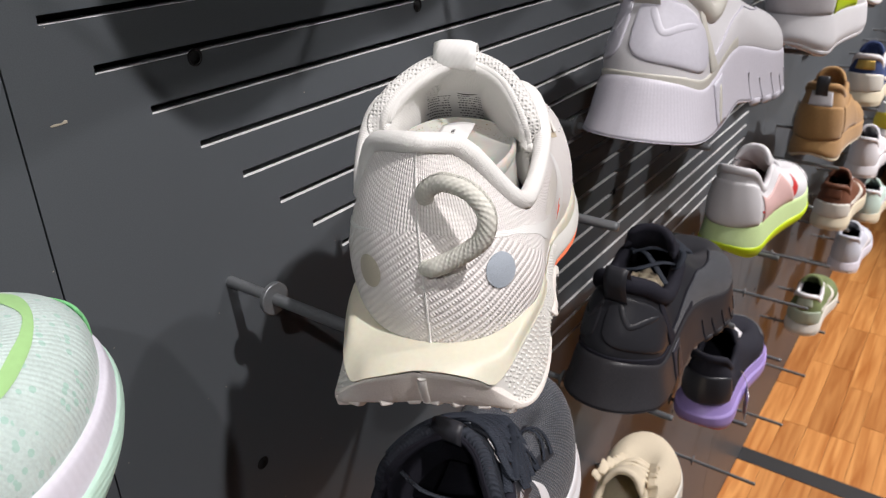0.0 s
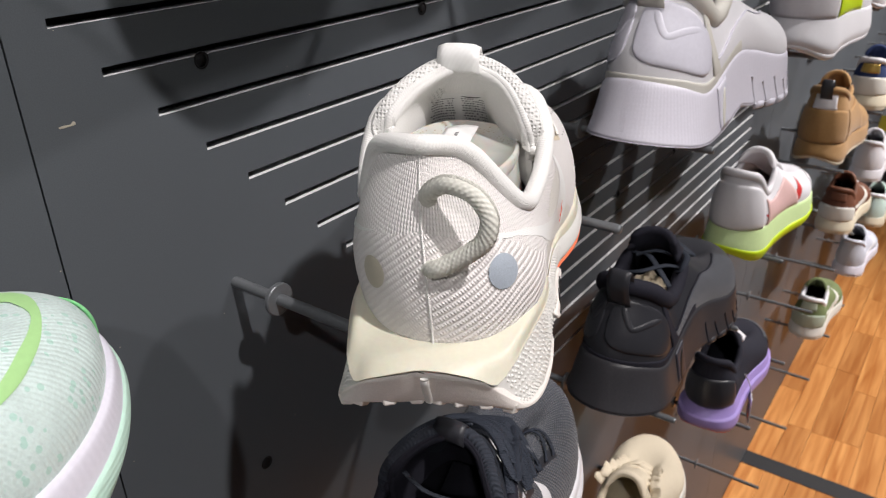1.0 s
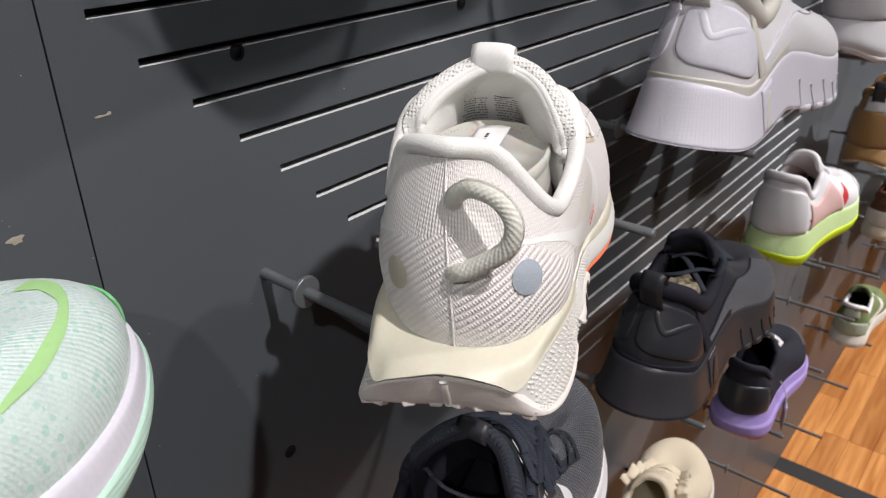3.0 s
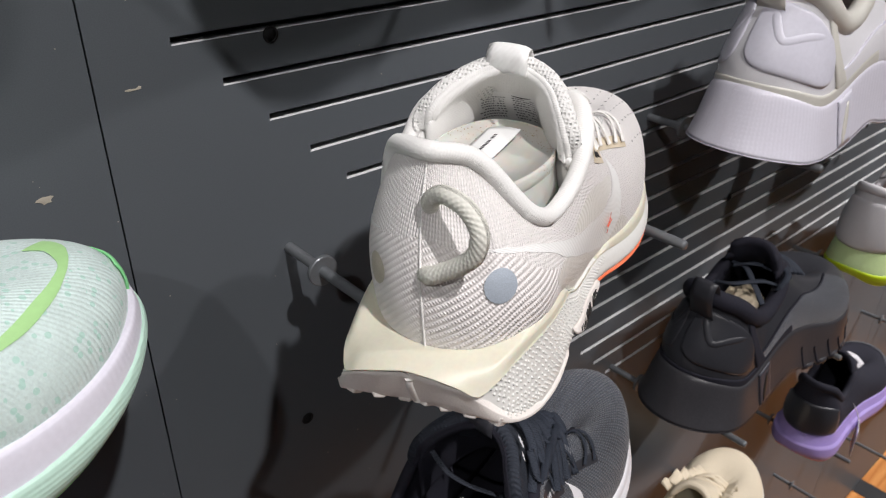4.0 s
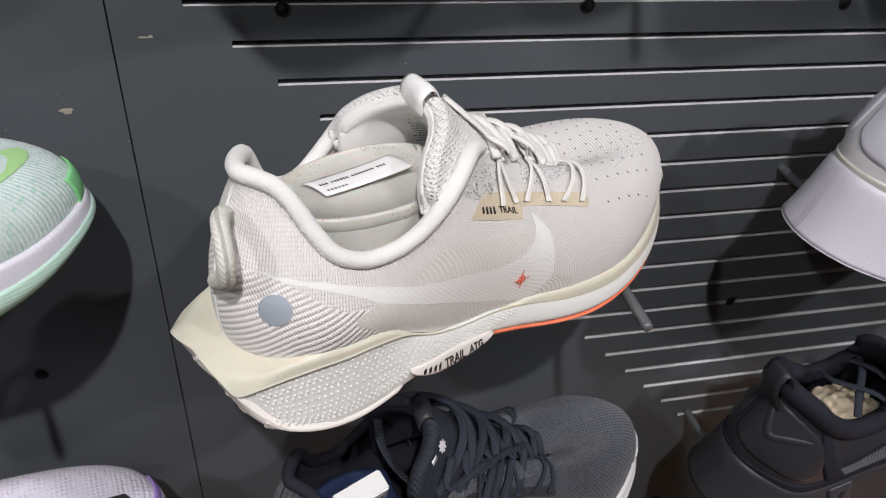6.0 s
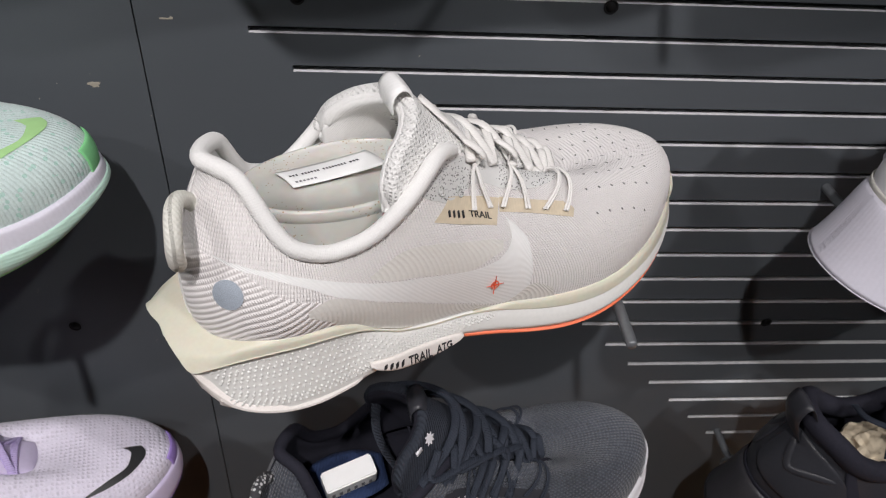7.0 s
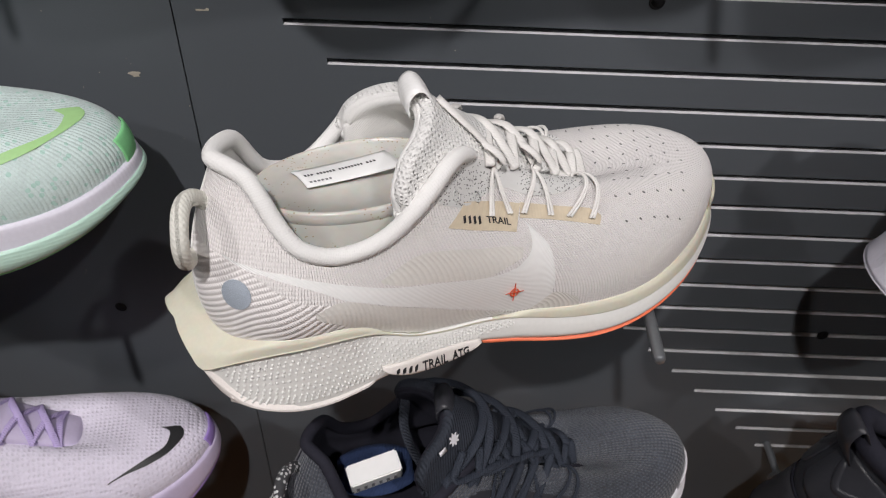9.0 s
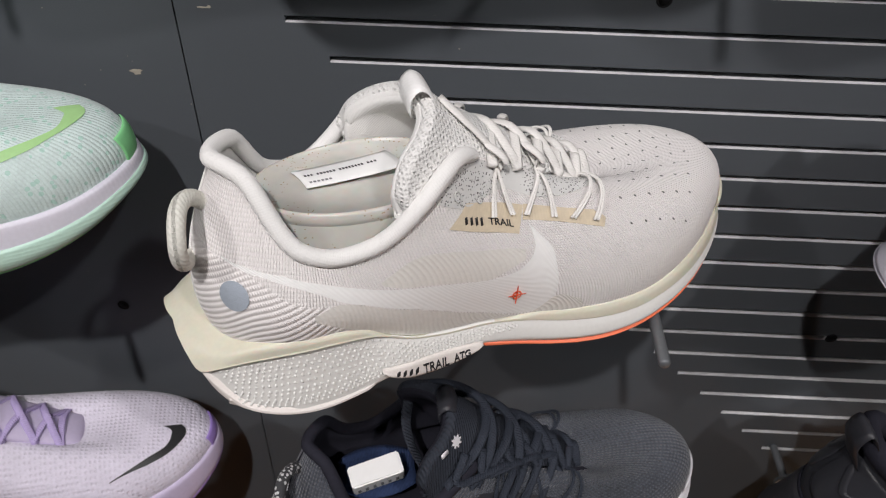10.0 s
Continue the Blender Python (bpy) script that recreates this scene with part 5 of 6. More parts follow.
coal_colours = dict(tab=COAL_FILM, lining=COAL_PAD, knit=COAL_KNIT, rib=COAL_KNIT, pad=COAL_PAD, mesh=COAL_MESH, film=PURE_WHITE, overlay=COAL_FILM, clip=PURE_WHITE, clip_label="white heel clip",
                    foam=PURE_WHITE, rubber=COAL_FOAM, rubber_label="black lugged heel rubber", front=COAL_FOAM, front_label="black front outsole", tape=COAL_FILM, tape_label="black tape patch",
                    stay=COAL_KNIT, stay_label="black eyelet film", cord=COAL_CORD, cord_label="black and white braided pull loop", lace=COAL_LACE, tongue_label="black mesh tongue", hole=COAL_FOAM)
TWIN_AT = pose(0.206, -0.130, R2 + PEG_TOP + 0.014, 0, 0, 12) @ Matrix.Scale(1.08, 4)
twin, twin_form = trail_shoe(TWIN_AT, "charcoal black knit trail running shoe with white foam on pegs", coal_colours, False)

tag = thing("paper_tag", TWIN_AT @ pose(0.058, -0.004, 0.084, 18, -6, 10), "folded white paper tag inside the black trail shoe", "tag")
part("card", box_mesh("card", (-0.017, -0.006, 0.0), (0.017, 0.008, 0.018), 0.001), PAPER, tag)
for i in range(6):
    part("print_bar", box_mesh("print_bar", (-0.014 + 0.0050 * i, -0.0064, 0.004), (-0.0120 + 0.0050 * i, -0.0061, 0.010)), GREY_INK, tag)


# ---- the other shoes on the wall ----
def at(x, y, row, yaw=0.0, ry=0.0):
    return pose(x, y, row + PEG_TOP, 0, ry, yaw)


BIG_SOLE = dict(feather=[(0, 0.046), (0.2, 0.043), (0.45, 0.040), (0.7, 0.036), (0.88, 0.037), (1, 0.041)],
                throat_z=[(0, 0.126), (0.08, 0.120), (0.2, 0.098), (0.32, 0.087), (0.42, 0.091), (0.52, 0.107), (0.58, 0.112), (0.66, 0.106), (0.82, 0.089), (1, 0.070)])
# mint running shoe, toe towards the white one
LOW_SOLE = dict(BIG_SOLE, toe_h=0.034, feather=[(0, 0.046), (0.2, 0.042), (0.45, 0.037), (0.7, 0.031), (0.88, 0.031), (1, 0.037)],
                bottom=[(0, 0.010), (0.1, 0.002), (0.5, 0.0), (0.74, 0.003), (0.90, 0.013), (1, 0.026)])
plain_shoe(pose(-0.170, -0.127, R1 + PEG_TOP, 0, 0, 14) @ Matrix.Scale(1.07, 4), "running_shoe", "mint green knit running shoe with white and green sole", fine=True, form=LOW_SOLE,
           upper=MINT_KNIT, midsole=LAV_WHITE_FOAM, outsole=GREEN_RUBBER, lower=MINT_FOAM, split=0.45, lace=GREEN_FILM, back=0.012, flare=0.007,
           deck=(GREEN_FILM, [(0.2104, -0.0396), (0.2262, -0.0355), (0.2369, -0.0305), (0.2474, -0.0235), (0.2578, -0.0125), (0.2645, -0.0006), (0.2652, 0.0069), (0.2621, 0.0110)], [(0.2104, -0.0385), (0.2255, -0.0325), (0.2365, -0.0265), (0.2465, -0.0200), (0.2546, -0.0115), (0.2567, -0.0010), (0.2551, 0.0018), (0.2507, 0.0048)]),
           toe_cap=GREEN_RUBBER, toe_span=0.20, toe_top=0.20)
# lilac running shoe below it
plain_shoe(pose(-0.179, -0.127, R2 + PEG_TOP - 0.005, 0, 0, 14) @ Matrix.Scale(1.1, 4), "running_shoe", "pale lilac knit running shoe with purple laces, black side shape", fine=True, form=BIG_SOLE,
           upper=LILAC_KNIT, midsole=LILAC_FILM, outsole=PURPLE_RUBBER, lace=LILAC_LACE, tongue=LILAC_FILM, back=0.012, flare=0.007,
           deck=(BLACK_GLITTER, [(0.2174, -0.0388), (0.2298, -0.0336), (0.2437, -0.0280), (0.2564, -0.0201), (0.2652, -0.0097), (0.2666, -0.0034), (0.2639, 0.0007)], [(0.2174, -0.0384), (0.2288, -0.0327), (0.2425, -0.0244), (0.2540, -0.0162), (0.2574, -0.0070), (0.2561, -0.0033), (0.2518, -0.0007)]),
           toe_cap=PURPLE_RUBBER, toe_span=0.20, toe_top=0.18)


def gym_shoe(m, label, c):
    """A bulky training shoe with a flared heel, a moulded heel cup and notched forefoot."""
    fm = dict(BIG_SOLE)
    fm.update(throat=(0.022, 0.195), throat_z=[(0, 0.119), (0.06, 0.114), (0.16, 0.100), (0.28, 0.090), (0.40, 0.092), (0.52, 0.107), (0.58, 0.112), (0.66, 0.106), (0.82, 0.090), (1, 0.072)], wide=1.06, bulge=0.0035,
              feather=[(0, 0.052), (0.05, 0.047), (0.14, 0.038), (0.24, 0.040), (0.40, 0.055), (0.52, 0.051), (0.7, 0.039), (0.88, 0.037), (1, 0.041)],
              bottom=[(0, 0.010), (0.04, 0.006), (0.1, 0.002), (0.3, 0.0), (0.42, 0.010), (0.5, 0.006), (0.75, 0.002), (0.9, 0.008), (1, 0.022)], collar_r=0.0070)
    root, form = plain_shoe(m, "training_shoe", label, fine=True, form=fm, upper=c["upper"], lining=c["lining"], collar=c["collar"], midsole=c["foam"], outsole=c["foam"], lace=c["lace"],
                            tongue=c["tongue"], back=0.019, flare=0.010, heel_tab=c["tab"], tongue_lift=0.030, concave=True)
    turn = lambda t: t % (2 * math.pi)
    part("foot_rim", param_patch("foot_rim", form, -1.45, 1.45, 0.01, lambda a: 0.07 + 0.22 * abs(2 * a - 1) ** 2, 0.0005, 70, 8, 0.0008), c["rim"], root)
    for s in (-1, 1):
        rnd = lambda a: max(0.0, 1 - abs(2 * a - 1) ** 4) ** 0.35
        c0, c1 = (-0.12, 0.86) if s > 0 else (0.20, 1.02)
        cup = param_patch("heel_cup", form, s * c0, s * c1, lambda a: 0.47 - 0.01 * a - 0.30 * rnd(a), lambda a: 0.50 - 0.01 * a + (0.36 - 0.10 * a) * rnd(a), 0.0004, 36, 22, 0.0009)
        cup = part("heel_cup", cup, c["cup"], root, c["cup_label"])
        flat = [p - Vector((0.17 if s > 0 else 0.0, 0, 0)) for p in spline([(0.24, 0.72, 0), (0.31, 0.60, 0), (0.38, 0.49, 0), (0.45, 0.46, 0), (0.60, 0.53, 0), (0.86, 0.66, 0)], 40)]
        pts = [form.at(turn(s * p.x), p.y, 0.0010) for p in flat]
        ups = [form.normal(turn(s * p.x), p.y) for p in flat]
        part("cup_ridge", sweep("cup_ridge", pts, 0.0030, c["ridge"], 10, up=lambda i, ups=ups: ups[i], taper=0.14), c["cup"], cup)
        part("cup_band", slab("cup_band", lambda a, b: form.at(turn(s * ((1.02 if s > 0 else 1.16) - 0.26 * b + 0.15 * (a - 0.5))), 0.14 + 0.80 * b, 0.0006), 8, 24, 0.0010), c["rim"], root)
        part("side_panel", param_patch("side_panel", form, s * 0.98, s * 2.5, 0.02, lambda a: 0.36 + 0.20 * ease(0.0, 0.35, a) + 0.14 * ease(0.5, 1.0, a), 0.0004, 60, 16, 0.0007), c["knit"], root)
        stitch = [form.at(turn(s * (0.99 + 1.5 * i / 59)), 0.36 + 0.20 * ease(0.0, 0.35, i / 59) + 0.14 * ease(0.5, 1.0, i / 59), 0.0010) for i in range(60)]
        part("stitching", sweep("stitching", stitch, 0.0010, 0.0006, 6), c["groove"], root)
        lp = lambda th, q, off: layer_point(form, form.sole_levels, th if s > 0 else 2 * math.pi - th, q) + form.out(th if s > 0 else 2 * math.pi - th) * off
        plate = part("side_plate", slab("side_plate", lambda a, b: lp(0.98 + 0.06 * b + 0.16 * a, 0.22 + 0.72 * b, 0.0006), 10, 14, 0.0009), c["plate"], root)
        part("side_blade", slab("side_blade", lambda a, b: lp(1.075 - 0.01 * b + (0.012 + 0.018 * math.sin(math.pi * b)) * (a - 0.5) * 2 + 0.02, 0.36 + 0.55 * b, 0.0016), 5, 14, 0.0005), c["blade"], plate)
        for i in range(7):
            th = 1.62 + 0.150 * i
            a, b = (0.62, 0.99) if i % 2 else (0.55, 0.99)
            if i < 6:
                part("sole_lug", slab("sole_lug", lambda u, v, th=th: lp(th + 0.022 + 0.106 * u, 0.985, -0.0015) + Vector((0, 0, -0.0075 * v + 0.001)), 6, 5, 0.0032), c["foam"], root)
            part("sole_notch", sweep("sole_notch", [lp(th - 0.05 + 0.06 * e / 5, a + (b - a) * e / 5, 0.0002) for e in range(6)], 0.0012, 0.0006, 6, up=form.out(th if s > 0 else 2 * math.pi - th)), c["groove"], root)
    return root, form


gym_shoe(pose(0.572, -0.100, R1 + PEG_TOP - 0.002, 0, 0, -1) @ Matrix.Scale(1.09, 4), "white bulky training shoe with lavender sole and moulded heel cup",
         dict(upper=PURE_WHITE, lining=TAN_LINING, collar=OFF_WHITE, foam=LAV_WHITE_FOAM, lace=PURE_WHITE, tongue=PURE_WHITE, tab=OFF_WHITE, cup=LAV_SIDE, cup_label="pale lavender moulded heel cup", rim=OFF_WHITE, blade=OFF_WHITE, groove=LAV_SIDE, knit=PURE_WHITE, plate=LAV_SIDE, ridge=0.0007))
black_gym, black_form = gym_shoe(pose(0.589, -0.090, R2 + PEG_TOP - 0.004, 0, 0, 1) @ Matrix.Scale(1.12, 4), "black bulky training shoe with paper stuffing and a moulded heel cup",
         dict(upper=COAL_FILM, lining=COAL_PAD, collar=COAL_PAD, foam=COAL_FOAM, lace=COAL_LACE, tongue=COAL_PAD, tab=COAL_FILM, cup=COAL_FILM, cup_label="black moulded heel cup", rim=COAL_PAD, blade=LAMP_BODY, groove=COAL_PAD, knit=COAL_KNIT, plate=COAL_PLATE, ridge=0.0012))


# loose laces and a tall tongue over the opening of the black one
for pts in (((0.104, -0.026, 0.106), (0.088, -0.014, 0.113), (0.070, 0.002, 0.111), (0.072, 0.020, 0.104)), ((0.106, 0.022, 0.110), (0.092, 0.004, 0.117), (0.080, -0.012, 0.110), (0.074, -0.024, 0.100)),
            ((0.112, -0.020, 0.112), (0.098, -0.002, 0.121), (0.094, 0.016, 0.114)), ((0.118, -0.018, 0.116), (0.104, -0.028, 0.118), (0.092, -0.027, 0.110), (0.098, -0.022, 0.104))):
    part("loose_lace", sweep("loose_lace", spline(pts, 22), 0.0030, 0.0011, 8), COAL_LACE, black_gym)
tall = spline([(0.122, 0, 0.112), (0.112, 0, 0.124), (0.106, 0, 0.140)], 20)
part("tongue_top", slab("tongue_top", lambda a, b: tall[round(a * 19)] + Vector((-0.010 * abs(2 * b - 1) ** 2, 0.003 + (0.052 - 0.010 * a) * (b - 0.5), -0.008 * abs(2 * b - 1) ** 3)), 20, 15, 0.0040), COAL_PAD, black_gym)


def stuffing(m, label, cx, cz, rx, ry, rz):
    bm = bmesh.new()
    bmesh.ops.create_icosphere(bm, subdivisions=4, radius=1)
    for v in bm.verts:
        n = noise.noise(v.co * 2.6) * 0.22 + noise.noise(v.co * 6.0) * 0.10
        v.co = Vector((v.co.x * rx, v.co.y * ry, v.co.z * rz)) * (1 + n)
    for f in bm.faces:
        f.smooth = False
    me = bpy.data.meshes.new("paper_stuffing")
    bm.to_mesh(me)
    bm.free()
    me.materials.append(PAPER_STUFFING)
    ob = new("paper_stuffing", me)
    ob.matrix_basis = m @ pose(cx, 0, cz)
    tagged(ob, label, "paper")


stuffing(pose(0.589, -0.090, R2 + PEG_TOP - 0.004, 0, 0, 1) @ Matrix.Scale(1.12, 4), "crumpled beige tissue paper stuffed in the black training shoe", 0.086, 0.078, 0.030, 0.019, 0.020)

cream_shoe, cream_form = plain_shoe(at(0.590, -0.105, R3, 8), "canvas_shoe", "cream canvas sneaker with loose laces and brown paper stuffing", upper=CREAM_CANVAS, lining=GUM_CREAM, midsole=OFF_WHITE, outsole=OFF_WHITE, lace=CREAM_CANVAS,
           form=dict(wide=1.08, toe_h=0.022), tongue=CREAM_CANVAS)
for sd in (-1, 1):
    frill = lambda a, b: throat_edge(cream_form, 0.50 + 0.46 * a, sd, 0.002, 0.002) + Vector((0.003 * math.sin(31 * a), -0.0 - sd * -0.011 * b, (0.006 + 0.004 * math.sin(26 * a + sd)) * b))
    part("frill", slab("frill", frill, 60, 7, 0.0009), CREAM_CANVAS, cream_shoe, "ruffled cream lace edge")
stuffing(at(0.590, -0.105, R3, 8), "crumpled brown paper stuffed in the cream sneaker", 0.068, 0.062, 0.036, 0.018, 0.018)
plain_shoe(at(0.968, -0.095, R3, 2), "running_shoe", "black running shoe with a lavender foam sole and grey laces", upper=COAL_PAD, midsole=PURPLE_FOAM, outsole=RED_SYN, lower=PURPLE_FOAM, lace=GREY_SYN, form=BIG_SOLE,
           toe_cap=COAL_KNIT, back=0.014, flare=0.009, heel_panel=COAL_FILM)
plain_shoe(at(0.975, -0.088, R2, -4), "running_shoe", "white and pink training shoe with lime heel and red details", upper=PURE_WHITE, lining=BLUSH, collar=PURE_WHITE, midsole=PALE_LIME, outsole=LIME_FOAM, lower=LIME_FOAM, split=0.62,
           lace=PURE_WHITE, tongue=PURE_WHITE, form=BIG_SOLE, quarter=PINK_SYN, toe_cap=PURE_WHITE, stripe=RED_SYN, back=0.010, flare=0.007, heel_panel=PURE_WHITE, heel_panel_top=0.8)
plain_shoe(at(0.965, -0.130, R1, 0), "running_shoe", "white running shoe with a lime yellow side panel", upper=PURE_WHITE, midsole=PURE_WHITE, outsole=PURE_WHITE, lace=PURE_WHITE, form=BIG_SOLE, quarter=LIME_FOAM, heel_panel=GREY_SYN, back=0.012, flare=0.008)
plain_shoe(at(1.395, -0.125, R1, 0), "running_shoe", "pale lilac and white running shoe on pegs", upper=LILAC_FILM, midsole=PURE_WHITE, outsole=PURE_WHITE, lace=PURE_WHITE, form=BIG_SOLE, heel_panel=GREY_SYN)
plain_shoe(at(1.860, -0.125, R1, 0), "running_shoe", "black running shoe with a white sole on pegs", upper=COAL_KNIT, midsole=PURE_WHITE, outsole=COAL_FOAM, lace=COAL_LACE, form=BIG_SOLE)
BOOT = dict(throat_z=[(0, 0.138), (0.08, 0.134), (0.2, 0.120), (0.32, 0.113), (0.42, 0.115), (0.52, 0.124), (0.58, 0.128), (0.66, 0.116), (0.82, 0.092), (1, 0.070)], wide=1.08)
plain_shoe(at(1.440, -0.105, R2, 0), "ankle_boot", "tan nubuck high top boot with a cream sole", upper=TAN_SUEDE, lining=TAN_SUEDE, midsole=TAN_SUEDE, outsole=GUM_CREAM, lace=COAL_LACE, form=BOOT, quarter=TAN_SUEDE, heel_panel=TAN_SUEDE, heel_patch=GREY_SYN, heel_tab=COAL_FILM)
COURT = dict(wide=1.04, toe_h=0.024, feather=[(0, 0.032), (0.2, 0.031), (0.45, 0.030), (0.7, 0.028), (0.88, 0.029), (1, 0.031)], bottom=[(0, 0.004), (0.1, 0.0), (0.75, 0.0), (0.9, 0.003), (1, 0.012)],
             throat_z=[(0, 0.110), (0.08, 0.105), (0.2, 0.086), (0.32, 0.077), (0.42, 0.081), (0.52, 0.097), (0.58, 0.101), (0.66, 0.095), (0.82, 0.078), (1, 0.060)])
plain_shoe(at(1.865, -0.115, R2, 0), "court_sneaker", "navy suede sneaker with cream heel and gold heel patch", upper=NAVY_SUEDE, lining=GREY_SYN, collar=GREY_SYN, midsole=GUM_CREAM, outsole=GUM_CREAM, lace=PURE_WHITE, form=COURT, heel_panel=OFF_WHITE, heel_panel_top=0.5, heel_patch=GOLD_FOIL, stripe=OFF_WHITE)
plain_shoe(at(1.835, -0.110, R3, 0), "court_sneaker", "brown and cream leather sneaker with a cream rubber sole", upper=BROWN_SUEDE, lining=COAL_PAD, collar=BROWN_SUEDE, midsole=GUM_CREAM, outsole=GUM_CREAM, lace=PURE_WHITE, form=COURT, heel_panel=OFF_WHITE, heel_panel_top=0.45, heel_patch=BROWN_SUEDE, stripe=OFF_WHITE)
plain_shoe(at(2.240, -0.112, R3, 0), "court_sneaker", "grey and white leather sneaker on pegs", upper=GREY_SYN, lining=COAL_PAD, collar=GREY_SYN, midsole=GREY_SYN, outsole=PURE_WHITE, lace=PURE_WHITE, form=COURT, stripe=PURE_WHITE)
plain_shoe(at(1.820, -0.102, R4, 0), "court_sneaker", "olive green and sage leather sneaker with a white rubber sole", upper=OLIVE_SUEDE, lining=COAL_PAD, collar=PURE_WHITE, midsole=OFF_WHITE, outsole=OFF_WHITE, lace=PURE_WHITE, form=COURT, heel_panel=PALE_SAGE, heel_panel_top=0.45, heel_patch=PALE_SAGE, stripe=OFF_WHITE)
plain_shoe(at(2.230, -0.125, R4, 0), "court_sneaker", "pale blue grey leather sneaker with a white sole", upper=BLUE_GREY, lining=COAL_PAD, collar=BLUE_GREY, midsole=LAV_WHITE_FOAM, outsole=PURE_WHITE, lace=PURE_WHITE, form=COURT, stripe=PURE_WHITE)
plain_shoe(at(2.640, -0.120, R4, 0), "court_sneaker", "white and pale mint sneaker with a cream sole", upper=MINT_SYN, lining=COAL_PAD, collar=PURE_WHITE, midsole=GUM_CREAM, outsole=GUM_CREAM, lace=PURE_WHITE, form=COURT, stripe=PURE_WHITE)
plain_shoe(at(2.640, -0.120, R3, 0), "court_sneaker", "white sneaker with yellow heel on pegs", upper=PURE_WHITE, lining=COAL_PAD, midsole=PURE_WHITE, outsole=PURE_WHITE, lace=PURE_WHITE, form=COURT, heel_panel=YELLOW_SYN)


hang_tag = thing("hang_tag", pose(1.078, -0.140, 0.830, 0, 0, 20), "white paper hang tag on a thin string", "tag")
part("card", box_mesh("card", (-0.017, -0.0006, -0.048), (0.017, 0.0006, 0.0), 0.0004), PAPER, hang_tag)
part("string", sweep("string", spline([(0, 0, -0.002), (-0.006, 0.006, 0.022), (-0.020, 0.018, 0.050)], 16), 0.0007, 0.0007, 6), GREY_SYN, hang_tag)


# ---- pegs ----
def peg(x, row, disc=True):
    root = thing("display_peg", pose(x, 0, row), "grey enamelled metal display peg with a stop disc", "peg", "display pegs")
    prof = [(0.0033, 0.004), (0.0033, -0.153), (0.0031, -0.1558), (0.0024, -0.1572), (0.0, -0.1572)]
    verts, seg = [], 20
    for r, y in prof:
        for s in range(seg):
            a = 2 * math.pi * s / seg
            verts.append((r * math.cos(a), y, r * math.sin(a)))
    part("rod", mesh_of("rod", verts, grid_faces(len(prof), seg, loop_j=True)), PEG_PAINT, root)
    if disc:
        prof = [(0.0033, -0.0345), (0.0090, -0.0345), (0.0095, -0.0350), (0.0095, -0.0372), (0.0090, -0.0377), (0.0033, -0.0377)]
        verts = []
        for r, y in prof:
            for s in range(28):
                a = 2 * math.pi * s / 28
                verts.append((r * math.cos(a), y, r * math.sin(a)))
        part("stop_disc", mesh_of("stop_disc", verts, grid_faces(len(prof), 28, loop_j=True), None, False), PEG_PAINT, root)
    return root


PEG_X = [(-0.134, 0.053), (0.239, 0.4257), (0.612, 0.816), (1.025, 1.235), (1.445, 1.655), (1.875, 2.06), (2.28, 2.47), (2.69, 2.88)]
for row in (R1 + 0.287, R1, R2, R3, R4):
    for a, b in PEG_X:
        for x in (a, b):
            peg(x, row)


# shoes on the row above, whose shadows fall on the slotted panel
for sx, lab, mt in ((0.195, "grey running shoe on the row above", GREY_SYN), (0.575, "white running shoe on the row above", PURE_WHITE), (-0.260, "white running shoe on the row above", PURE_WHITE), (0.965, "grey running shoe on the row above", GREY_SYN)):
    plain_shoe(at(sx, -0.135, R1 + 0.287, 12), "running_shoe", lab, upper=mt, midsole=PURE_WHITE, outsole=COAL_FOAM, lace=PURE_WHITE, form=BIG_SOLE)

# ---- the display wall: steel panels, one of them cut with slots ----
SEAM_X, SEAM_GAP = 0.146, 0.0009
SLOT_H, SLOT_PITCH, SLOT_DEPTH, SLOT_Z0, SLOT_SUM = 0.0042, 0.02447, 0.010, 1.4849, 1.6954
PANEL_R = 1.545
WALL_TOP, WALL_LOW = CEILING, 0.0


